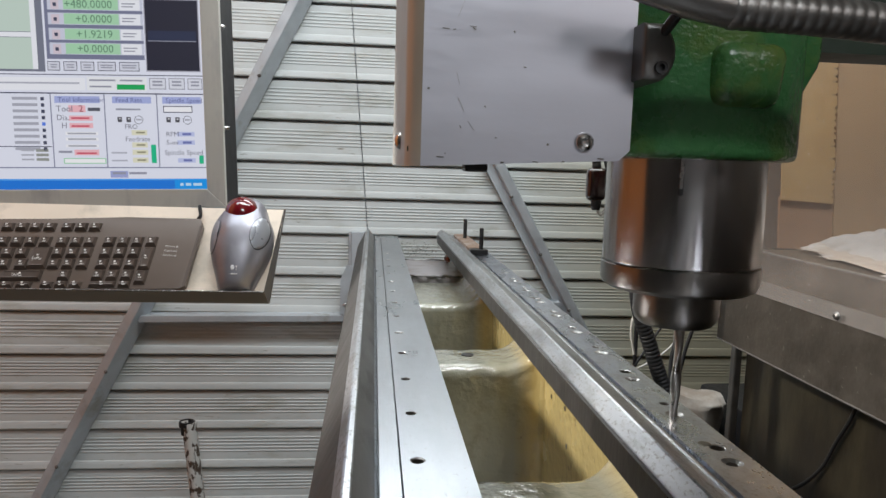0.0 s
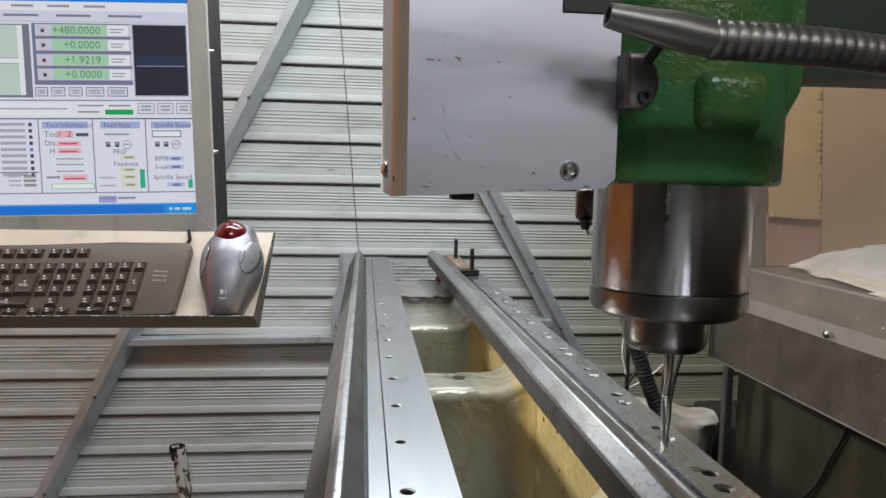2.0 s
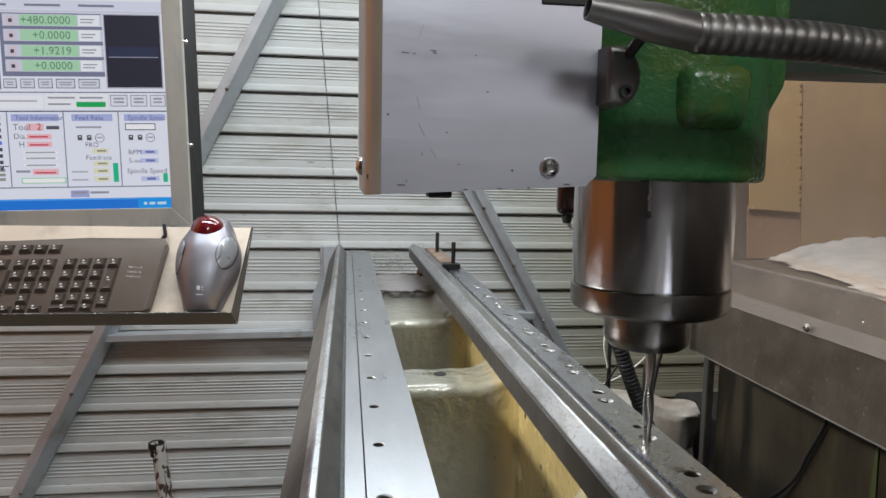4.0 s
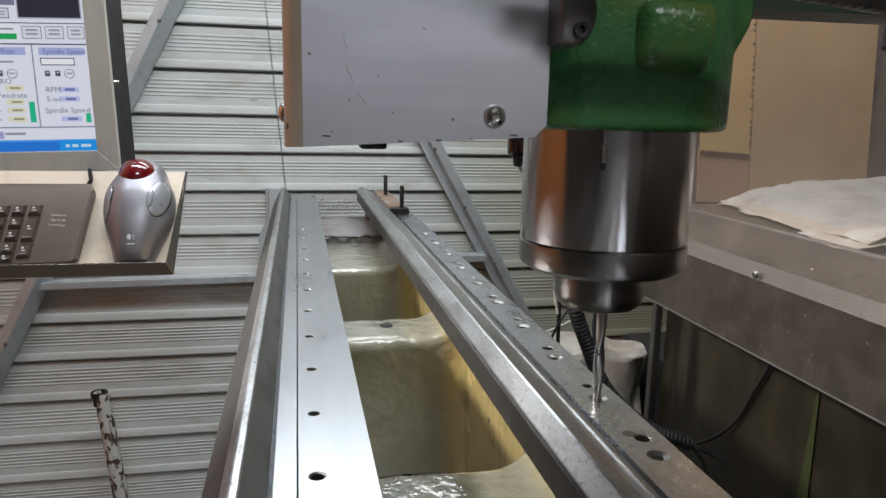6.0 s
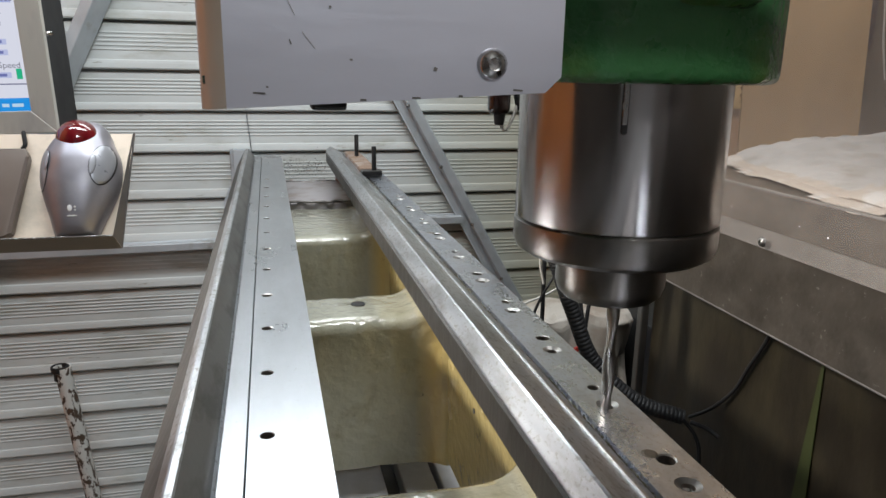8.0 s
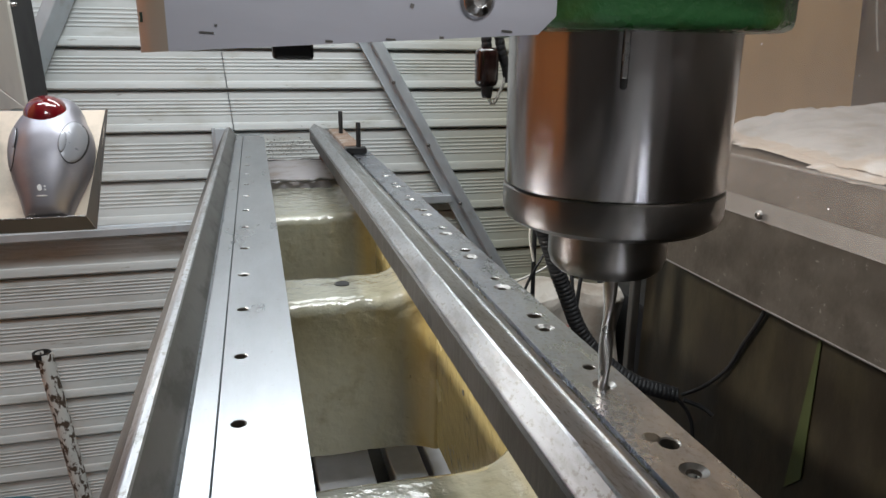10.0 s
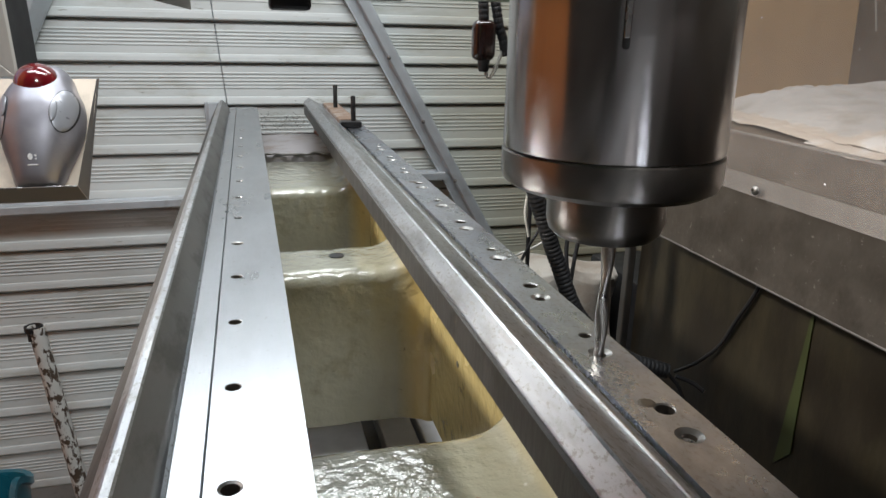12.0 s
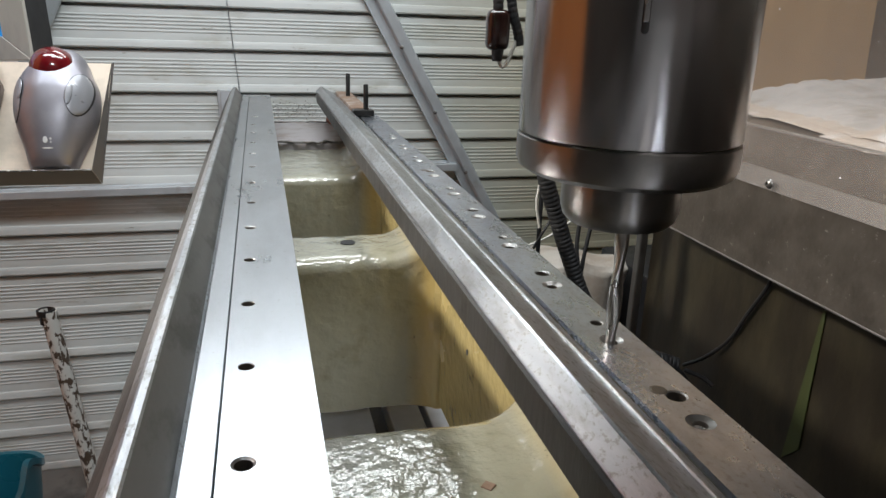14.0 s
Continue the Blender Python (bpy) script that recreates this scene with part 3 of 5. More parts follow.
def cross_web(name, ya, yb, ztop, zbot, round_=0.014, hole=None, mat=PALE, label=""):
    """A cross web with rounded upper edges that sweeps up into the side walls."""
    bm = bmesh.new()
    rows = []
    n = 64
    for i in range(n + 1):
        x = -0.03 + (0.150 + 0.03) * i / n
        q = min(0.039, max(0.0, x - 0.1035))
        rise = 1.15 * (0.040 - math.sqrt(0.040 ** 2 - q * q))
        a, b = ya - 0.35 * rise, yb + 0.7 * rise
        z = ztop + rise
        col = [(a, zbot)]
        for k in range(7):
            t = k / 6 * math.pi / 2
            col.append((a + round_ * (1 - math.cos(t)), z - round_ * (1 - math.sin(t)) * 0.8))
        for k in range(6, -1, -1):
            t = k / 6 * math.pi / 2
            col.append((b - round_ * (1 - math.cos(t)), z - round_ * (1 - math.sin(t)) * 0.8))
        col.append((b, zbot))
        rows.append([bm.verts.new((x, y + 0.0012 * noise.noise((x * 60, y * 60, 0.3)), q + 0.0008 * noise.noise((x * 50, y * 50, 7.1)))) for y, q in col])
    for p, q in zip(rows, rows[1:]):
        for k in range(len(p) - 1):
            bm.faces.new((p[k], p[k + 1], q[k + 1], q[k]))
        bm.faces.new((p[-1], p[0], q[0], q[-1]))
    for f in bm.faces:
        if f.calc_center_median().x > 0.140:
            f.material_index = 1
    ob = part(name, bm, [mat, CAST], bed, label, smooth=60)
    if hole:
        hx, hy, r = hole
        # Hole not bored: its shade is a flat black disc.
        part("web_hole_disc", revolve([(r, -0.003), (r, 0.0004), (r * 0.93, 0.0004), (r * 0.9, 0.0001), (0, 0.0001)], 24, m=Matrix.Translation((hx, hy, ztop + 0.0004))), RUBBER, ob, "flat dark disc painted as the shade in a bored hole")
    return ob


cross_web("cross_web", 0.460, 0.537, 0.897, 0.752, label="pale glossy painted cross web")
cross_web("cross_web", 0.772, 0.846, 0.897, 0.763, hole=(0.075, 0.814, 0.0062), label="pale glossy painted cross web with a bored hole")
cross_web("cross_web", 1.072, 1.262, 0.897, 0.752, label="pale glossy painted cross web")
part("end_pad", boxed(0.0, 0.135, 1.266, 1.458, 0.80, 0.906, bevel=0.005, seg=3), GREYP, bed, "dull grey end pad", smooth=40)
rng = random.Random(21)
for y, z, r, label in ((1.264, 0.9058, 0.0017, "ragged weld bead along the pad"), (1.454, 0.9062, 0.0014, "ragged bright rear edge of the pad")):
    pts = [(0.02 + 0.0085 * k, y + rng.uniform(-0.003, 0.003), z + rng.uniform(-0.0012, 0.0016)) for k in range(13)]
    part("weld_bead", tube(pts, r, 8, 4), STAINL, bed, label, smooth=60)
bm = bmesh.new()
bmesh.ops.create_icosphere(bm, subdivisions=3, radius=0.011)
for v in bm.verts:
    v.co = Vector((v.co.x * 0.55, v.co.y * 1.8, v.co.z * 0.5)) * (1 + 0.5 * noise.noise(v.co * 160)) + Vector((0.119, 1.43, 0.914))
part("rust_lump", bm, ORUST, bed, "lump of orange rust", smooth=60)
part("square_plug", revolve([(0.0033, 0), (0.0032, 0.0006), (0, 0.0006)], 4, m=Matrix.Translation((0.093, 0.481, 0.897))), RUST, bed, "rusty square plug")
# Black discs stand for the shade in small drilled holes.
for x, y, z, a in ((0.1431, 0.681, 0.855, -90), (0.1427, 0.800, 0.880, -90), (0.1428, 0.735, 0.880, -90), (0.1428, 0.690, 0.885, -90)):
    part("wall_hole_disc", revolve([(0.0024, -0.001), (0.0022, 0.0003), (0, 0.0003)], 14, m=pose(x, y, z, 0, a, 0)), RUBBER, bed, "small flat dark disc for the shade in a drilled hole")

for x0, x1 in ((-0.036, -0.020), (0.142, 0.158)):
    for y0 in (0.31, 0.95, 1.38):
        part("riser_block", boxed(x0, x1, y0, y0 + 0.05, ZB, 0.7685, bevel=0.001), STAINL, bed)


clamp = thing("strap_clamp", "rusty steel strap clamp with two black studs on the bed end", "clamp")
part("strap", boxed(0.128, 0.152, 1.215, 1.43, 0.9508, 0.960, bevel=0.0015), RUST, clamp, "rusty flat strap")
part("clamp_block", boxed(0.128, 0.156, 1.195, 1.214, 0.9508, 0.959, bevel=0.0012), BLACKST, clamp)
for x, y, z1 in ((0.146, 1.205, 0.992), (0.1405, 1.36, 0.994)):
    part("stud", revolve([(0.0, 0.958), (0.0033, 0.958), (0.0033, z1 - 0.001), (0.0026, z1), (0, z1)], 14, m=Matrix.Translation((x, y, 0))), BLACKST, clamp, "black threaded stud", smooth=40)

# ---- milling head ----
QX, QY = 0.1462, 0.497
head = thing("milling_machine", "green enamelled milling machine with a polished quill over the bed", "milling machine")
plan = [(0.088, 0.462), (0.094, 0.444), (0.108, 0.436), (0.140, 0.433), (0.165, 0.437), (0.179, 0.446), (0.184, 0.460), (0.189, 0.60), (0.088, 0.60)]
bm = extrude_z(plan, 1.0935, 1.36)
bmesh.ops.bevel(bm, geom=[e for e in bm.edges], offset=0.004, segments=3, affect="EDGES", profile=0.5)
part("head_casting", bm, GREEN, head, "glossy green painted casting with worn yellowish patches", smooth=45)
bm = boxed(0.1262, 0.1595, 0.4255, 0.47, 1.1168, 1.1455, bevel=0.007, seg=4)
for v in bm.verts:
    if v.co.y < 0.436 and v.co.z < 1.13:
        v.co.y += 0.003
part("casting_boss", bm, LITGREEN, head, "raised green boss", smooth=60)
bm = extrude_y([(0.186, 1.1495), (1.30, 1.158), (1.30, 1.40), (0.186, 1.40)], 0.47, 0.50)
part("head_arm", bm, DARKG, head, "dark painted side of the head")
bm = extrude_y([(0.174, 1.122), (0.179, 1.125), (0.1862, 1.1385), (0.1872, 1.144), (0.1872, 1.36), (0.174, 1.36)], 0.447, 0.56)
bmesh.ops.bevel(bm, geom=[e for e in bm.edges], offset=0.0025, segments=2, affect="EDGES", profile=0.5)
part("casting_shoulder", bm, GREEN, head, "green flared shoulder", smooth=50)
# Unseen block added to keep overhead light off the splash tray.
part("unseen_shade_block", boxed(0.20, 1.10, 0.502, 0.60, 1.39, 1.7, bevel=0.01), DARKG, head)
part("arm_bracket", boxed(0.39, 0.45, 0.502, 0.60, 1.148, 1.17, bevel=0.003), BLACKST, head)
part("quill", revolve([(0.0, 1.12), (0.0418, 1.12), (0.0418, 1.0392), (0.0414, 1.0385), (0.0, 1.0385)], 96), CHROME, head, "polished steel quill", smooth=40).location = (QX, QY, 0)
part("spindle_collar", revolve([(0.0, 1.0381), (0.0414, 1.0381), (0.0421, 1.0374), (0.0421, 1.0290), (0.0409, 1.0258), (0.0375, 1.0236), (0.0, 1.0236)], 96), COLLAR, head, "dull steel spindle collar", smooth=30).location = (QX, QY, 0)
part("collet_nut", revolve([(0.0, 1.0234), (0.0232, 1.0234), (0.0232, 1.0100), (0.0220, 1.0060), (0.0195, 1.0036), (0.0070, 1.0028), (0.0070, 1.007), (0.0, 1.007)], 72), COLLAR, head, "steel collet nut", smooth=30).location = (QX, QY, 0)
# Keyway not cut: dark block for its shade, bright strip for the highlight.
slot_m = Matrix.Translation((QX, QY, 0)) @ Matrix.Rotation(radians(-26.5), 4, "Z")
part("keyway_shade_block", boxed(-0.0016, 0.0016, -0.0421, -0.0400, 1.0752, 1.12, bevel=0.0012, m=slot_m), BLACKST, head, "proud dark block standing for the keyway's shade")
part("keyway_highlight", boxed(-0.0009, 0.0011, -0.0423, -0.0410, 1.0790, 1.12, bevel=0.0004, m=slot_m), SCREWM, head, "bright strip standing for the highlight in the keyway")


def drill_mesh(r, z0, z1):
    """A twist drill: two lands and two flutes wound round the core, with a point."""
    bm = bmesh.new()
    n, rings = 20, []
    steps = 60
    for k in range(steps + 1):
        s = k / steps
        z = z0 + (z1 - z0) * s
        tw = s * (z1 - z0) / 0.030 * 2 * math.pi * 0.5
        tip = min(1.0, 0.08 + (z - z0) / (r * 0.6))
        shank = min(1.0, max(0.0, (z - (z1 - 0.008)) / 0.003))
        ring = []
        for i in range(n):
            a = 2 * math.pi * i / n
            f = abs(math.sin(a))
            rr = r * tip * (1 - (1 - shank) * 0.30 * max(0.0, f - 0.25) / 0.75)
            ring.append(bm.verts.new((rr * math.cos(a + tw), rr * math.sin(a + tw), z)))
        rings.append(ring)
    for p, q in zip(rings, rings[1:]):
        for i in range(n):
            bm.faces.new((p[i], p[(i + 1) % n], q[(i + 1) % n], q[i]))
    bm.faces.new(rings[0])
    bm.faces.new(rings[-1])
    bmesh.ops.transform(bm, matrix=Matrix.Translation((0.1497, 0.4975, 0)), verts=bm.verts)
    return bm


tagged(part("drill_bit", drill_mesh(0.0030, 0.9425, 1.0085), DRILL, smooth=50), "slim steel twist drill held in the collet over a hole", "drill bit")

SCRATCHES = [(0.0050, 1.1420, 0.0030, 0.0003, 4), (0.0085, 1.1418, 0.0012, 0.0003, -10), (0.0160, 1.1432, 0.0026, 0.0003, 5), (0.0165, 1.1424, 0.0016, 0.0004, 30), (0.0220, 1.1115, 0.0006, 0.0006, 0), (0.0120, 1.1030, 0.0012, 0.0003, 70),
             (0.0060, 1.0920, 0.0006, 0.0004, 0), (0.0490, 1.0970, 0.0009, 0.0009, 20), (-0.0015, 1.1180, 0.0009, 0.0007, 0),
             (0.0105, 1.1225, 0.0050, 0.00010, 74), (0.0120, 1.1120, 0.0060, 0.00010, 64), (0.0165, 1.1035, 0.0050, 0.00010, 52), (0.0110, 1.1500, 0.0070, 0.00010, -70), (0.0040, 1.0905, 0.0030, 0.0004, 3), (0.0300, 1.0890, 0.0016, 0.0005, 3), (0.0440, 1.0896, 0.0022, 0.0004, 2),
             (0.0560, 1.0901, 0.0010, 0.0006, 2), (0.0720, 1.0918, 0.0026, 0.0005, 4), (0.0380, 1.1280, 0.0012, 0.0003, 15), (0.0270, 1.0990, 0.0007, 0.0005, 0), (0.0330, 1.1420, 0.0007, 0.0004, 40)]
cover = thing("machine_cover", "brushed steel sheet cover with a beige folded edge", "cover")
cz1 = 1.42
prof = [(-0.0105, 0.60), (-0.0105, 0.424), (-0.0098, 0.4205), (-0.0075, 0.4178), (-0.0040, 0.4165)]
bm = bmesh.new()


def cover_bottom(x):
    return 1.0862 + 0.0052 * (x + 0.010) / 0.094


def sheet(points, top, bm):
    cols = [(bm.verts.new((x, y, cover_bottom(x))), bm.verts.new((x, y, top))) for x, y in points]
    for a, b in zip(cols, cols[1:]):
        bm.faces.new((a[0], b[0], b[1], a[1]))
    return bm


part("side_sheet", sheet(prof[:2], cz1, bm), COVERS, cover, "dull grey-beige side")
bm = bmesh.new()
part("folded_edge", sheet(prof[1:], cz1, bm), COVERB, cover, "beige folded edge", smooth=50)
bm = bmesh.new()
vs = [bm.verts.new(p) for p in ((-0.0040, 0.4163, cover_bottom(-0.004)), (0.0800, 0.4163, cover_bottom(0.08)), (0.0845, 0.4163, 1.0955), (0.0845, 0.4163, cz1), (-0.0040, 0.4163, cz1))]
bm.faces.new(vs)
g = bmesh.ops.extrude_face_region(bm, geom=bm.faces[:])
bmesh.ops.translate(bm, vec=(0, 0.0015, 0), verts=[v for v in g["geom"] if isinstance(v, bmesh.types.BMVert)])
part("front_sheet", bm, COVER, cover, "scratched brushed steel face")
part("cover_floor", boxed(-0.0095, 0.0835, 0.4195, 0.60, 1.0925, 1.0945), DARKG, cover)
part("right_sheet", boxed(0.0832, 0.0845, 0.4182, 0.44, 1.096, cz1), COVER, cover)
part("cable_gland", boxed(0.0185, 0.0290, 0.446, 0.458, 1.0845, 1.0935, bevel=0.001), BLACKST, cover)
bolt_head(pose(0.0645, 0.4162, 1.0985, 90), cover, SCREWM)
# Black rectangle laid on the front sheet, not cut into it.
part("cover_black_patch", boxed(0.0590, 0.0846, 0.4154, 0.4172, 1.1630, 1.186, bevel=0.0006), BLACKST, cover, "black rectangle on the front sheet")
for x, z, w, h, a in SCRATCHES:
    part("scratch", boxed(-w / 2, w / 2, -0.0002, 0.0002, -h / 2, h / 2, m=pose(x, 0.4162, z, 0, a, 0)), DULL if h > 0.00025 else COVERS, cover)
bolt_head(pose(-0.0106, 0.466, 1.098, 0, -90, 0), cover, SCREWM)

bracket = thing("lamp_bracket", "dark steel swivel bracket with a short rod on the head", "bracket")
disc = [(0.0832, 1.1240), (0.0832, 1.1462), (0.0925, 1.1462)] + [(0.0880 + 0.0092 * math.cos(a), 1.1345 + 0.0118 * math.sin(a)) for a in (1.05, 0.75, 0.45, 0.15, -0.15, -0.45, -0.75, -1.05, -1.3)]
bm = extrude_y(disc, 0.404, 0.4365)
bmesh.ops.bevel(bm, geom=[e for e in bm.edges if max(v.co.y for v in e.verts) < 0.41], offset=0.0022, segments=3, affect="EDGES", profile=0.5)
part("swivel_block", bm, SLOPE_STEEL, bracket, "dark rounded swivel block", smooth=50)
part("rod", tube([(0.0905, 0.408, 1.140), (0.094, 0.400, 1.148), (0.099, 0.392, 1.156)], 0.0022, steps=4), BLACKST, bracket, smooth=50)
part("clamp_screw", revolve([(0.0026, 0), (0.0026, 0.002), (0.0014, 0.002), (0.0012, 0.0005), (0, 0.0005)], 16, m=pose(0.0905, 0.4042, 1.1285, 90)), RUBBER, bracket, smooth=40)
goose = thing("gooseneck_arm", "grey flexible metal gooseneck arm with a tapered end", "gooseneck")
path = [(0.106, 0.382, 1.1475), (0.135, 0.380, 1.1465), (0.170, 0.380, 1.1445), (0.25, 0.385, 1.137), (0.40, 0.40, 1.118)]
part("flex_tube", tube(path, 0.0068, 20, 8, ripple=0.09, pitch=0.0044), DULL, goose, "ribbed metal tube", smooth=60)
a, b = Vector((0.0665, 0.382, 1.1545)), Vector((0.108, 0.382, 1.1475))
mt = look(a, b)
part("tapered_end", revolve([(0, -0.012), (0.0032, -0.012), (0.0034, 0), (0.0044, 0), (0.0048, -0.003), (0.0064, -0.020), (0.0070, -0.024), (0.0070, -0.0420), (0, -0.0420)], 24, m=mt), DULL, goose, smooth=30)

switch = thing("hanging_switch", "small dark amber switch hanging on a cable under the head", "switch")
bm = boxed(0.257, 0.283, 1.025, 1.046, 1.046, 1.0905, bevel=0.008, seg=4)
part("switch_body", bm, AMBER, switch, smooth=60)
part("switch_tip", revolve([(0.0072, 0.003), (0.0070, 0), (0.0062, -0.007), (0.0052, -0.011), (0, -0.011)], 16, m=Matrix.Translation((0.2710, 1.035, 1.0455))), RUBBER, switch, smooth=40)
part("cable", tube([(0.2695, 1.035, 1.0895), (0.2685, 1.037, 1.12), (0.268, 1.04, 1.20), (0.268, 1.04, 1.60), (0.268, 1.04, 2.602)], 0.0050, steps=8, ripple=0.2, pitch=0.006), RUBBER, switch)
part("second_cable", tube([(0.297, 1.035, 1.052), (0.2935, 1.035, 1.068), (0.285, 1.037, 1.10), (0.276, 1.05, 1.20), (0.272, 1.05, 1.60), (0.272, 1.05, 2.602)], 0.0048, steps=8, ripple=0.2, pitch=0.006), RUBBER, switch)
part("white_wire", tube([(0.273, 1.034, 1.034), (0.2775, 1.034, 1.0285), (0.284, 1.034, 1.036), (0.294, 1.034, 1.062), (0.295, 1.036, 1.075)], 0.0022, 8, 6), WIREW, switch)

# ---- keyboard tray, keyboard, trackball ----
# tray frame: x to the right, y up the slope, z out of its face; origin at the front right corner
SLOPE = 58.0
TM = pose(-0.157, 1.012, 0.913, SLOPE, 0, 0)
tray = thing("keyboard_tray", "tilted stainless keyboard tray with a dark front lip", "tray", m=TM)
TL = 0.128
bm = bmesh.new()
vs = [bm.verts.new(p) for p in ((-0.60, -0.002, 0), (0.004, -0.002, 0), (0.0165, TL, 0), (-0.60, TL, 0))]
bm.faces.new(vs)
g = bmesh.ops.extrude_face_region(bm, geom=bm.faces[:])
bmesh.ops.translate(bm, vec=(0, 0, -0.0015), verts=[v for v in g["geom"] if isinstance(v, bmesh.types.BMVert)])
part("tray_sheet", bm, TRAYM, tray, "pale stainless sheet")
bm = bmesh.new()
lip = [(-0.60, 0.0037, 0.0165), (0.0012, 0.0037, 0.0165), (0.0060, -0.0040, -0.0035), (-0.60, -0.0040, -0.0035)]
bm.faces.new([bm.verts.new(p) for p in lip])
g = bmesh.ops.extrude_face_region(bm, geom=bm.faces[:])
bmesh.ops.translate(bm, vec=(0, 0, -0.0012), verts=[v for v in g["geom"] if isinstance(v, bmesh.types.BMVert)])
part("front_lip", bm, TRAYD, tray, "dark turned-up front lip")
bm = bmesh.new()
bm.faces.new([bm.verts.new(p) for p in ((0.0014, 0.0037, 0.0165), (0.0064, -0.0040, -0.0033), (0.0180, TL, 0.0022), (0.0155, TL, 0.0003))])
g = bmesh.ops.extrude_face_region(bm, geom=bm.faces[:])
bmesh.ops.translate(bm, vec=(0.0004, 0, -0.0012), verts=[v for v in g["geom"] if isinstance(v, bmesh.types.BMVert)])
part("side_lip", bm, STAINL, tray)
part("lip_edge", boxed(-0.60, 0.0010, 0.0028, 0.0042, 0.0158, 0.0170, bevel=0.0004), SCREWM, tray, "bright bent edge")
part("tray_hinge", boxed(-0.40, -0.20, 0.100, 0.124, -0.040, -0.0017, bevel=0.002), MSIDE, tray)

# keyboard: a slight lean of the rows and columns on the tray
def leaned(x, y, z=0.0):
    return Vector((x + 0.125 * y, y + 0.02 * (x + 0.2), z))


keyboard = thing("keyboard", "dark brown-black computer keyboard lying on the tilted tray", "keyboard", m=TM)
bm = bmesh.new()
outline = [(-0.50, 0.0060), (-0.104, 0.0060), (-0.0985, 0.009), (-0.0970, 0.098), (-0.1010, 0.1045), (-0.1900, 0.1055), (-0.28, 0.1025), (-0.50, 0.1015)]
low = [bm.verts.new(leaned(x, y, 0.001)) for x, y in outline]
top = [bm.verts.new(leaned(x, y, 0.0115)) for x, y in outline]
n = len(outline)
for i in range(n):
    bm.faces.new((low[i], low[(i + 1) % n], top[(i + 1) % n], top[i]))
bm.faces.new(low)
bm.faces.new(top)
bmesh.ops.bevel(bm, geom=[e for e in bm.edges if all(v.co.z > 0.005 for v in e.verts)], offset=0.002, segments=2, affect="EDGES", profile=0.5)
part("keyboard_case", bm, KBASE, keyboard, smooth=40)
bm = bmesh.new()
vs = [leaned(-0.1005, 0.0095, 0.0119), leaned(-0.0965, 0.0095, 0.0117), leaned(-0.0950, 0.094, 0.0117), leaned(-0.0985, 0.094, 0.0119)]
a = [bm.verts.new(v) for v in vs]
b = [bm.verts.new(v - Vector((0, 0, 0.009))) for v in vs]
for i in range(4):
    bm.faces.new((a[i], a[(i + 1) % 4], b[(i + 1) % 4], b[i]))
bm.faces.new(a)
bm.faces.new(b)
part("side_ridge", bm, KEY, keyboard, "black side ridge")


def key_mesh(w, h, z0=0.0105, z1=0.0165):
    """A key cap, wider below, with a hollowed top and a small pale legend."""
    bm = bmesh.new()
    rings = []
    for dx, dy, up, z in ((0, 0, 0, z0), (0.0006, 0.0006, 0, z0 + 0.002), (0.0022, 0.0026, 0.0006, z1 - 0.0005), (0.0028, 0.0032, 0.0006, z1), (0.0045, 0.0045, 0.0006, z1 - 0.0004)):
        rings.append([bm.verts.new((x, y + up, z)) for x, y in ((-w / 2 + dx, -h / 2 + dy), (w / 2 - dx, -h / 2 + dy), (w / 2 - dx, h / 2 - dy), (-w / 2 + dx, h / 2 - dy))])
    for a, b in zip(rings, rings[1:]):
        for i in range(4):
            bm.faces.new((a[i], a[(i + 1) % 4], b[(i + 1) % 4], b[i]))
    bm.faces.new(rings[-1])
    bm.faces.new(rings[0])
    bmesh.ops.recalc_face_normals(bm, faces=bm.faces)
    for x0, x1, y0, y1 in ((-0.0022, 0.0002, 0.0010, 0.0030), (-0.0015, 0.0022, -0.0018, -0.0008)):
        bm.faces.new([bm.verts.new((x, y, z1 + 0.0001)) for x, y in ((x0, y0), (x1, y0), (x1, y1), (x0, y1))]).material_index = 1
    me = bpy.data.meshes.new("key")
    bm.to_mesh(me)
    bm.free()
    me.materials.append(KEY)
    me.materials.append(LEGEND)
    return me


KEY_MESHES = {}
KEY_LEAN = Matrix(((1, 0.125, 0, 0), (0.02, 1, 0, 0), (0, 0, 1, 0), (0, 0, 0, 1)))


def key(x, y, w=0.0146, h=0.0140):
    if (w, h) not in KEY_MESHES:
        me = key_mesh(w, h)
        me.transform(KEY_LEAN)
        KEY_MESHES[(w, h)] = me
    ob = new("key", KEY_MESHES[(w, h)])
    ob.parent = keyboard
    ob.location = leaned(x, y)


R = (0.0905, 0.0702, 0.0548, 0.0394, 0.0240, 0.0120)
for x in (-0.203, -0.186, -0.169):
    key(x, R[1]), key(x, R[2]), key(x, R[3]), key(x, R[4])
key(-0.152, R[1])
key(-0.152, (R[2] + R[3]) / 2, 0.0150, 0.031)
key(-0.152, R[4] - 0.0028, 0.0146, 0.0190)
key(-0.1945, R[5], 0.032, 0.0090)
key(-0.169, R[5], 0.0150, 0.0090)
for x in (-0.2590, -0.2424, -0.2258):
    key(x, R[1]), key(x, R[2]), key(x, R[3]), key(x, R[5], 0.0150, 0.0090)
    key(x, R[0], 0.0150, 0.012)
key(-0.2424, R[4])
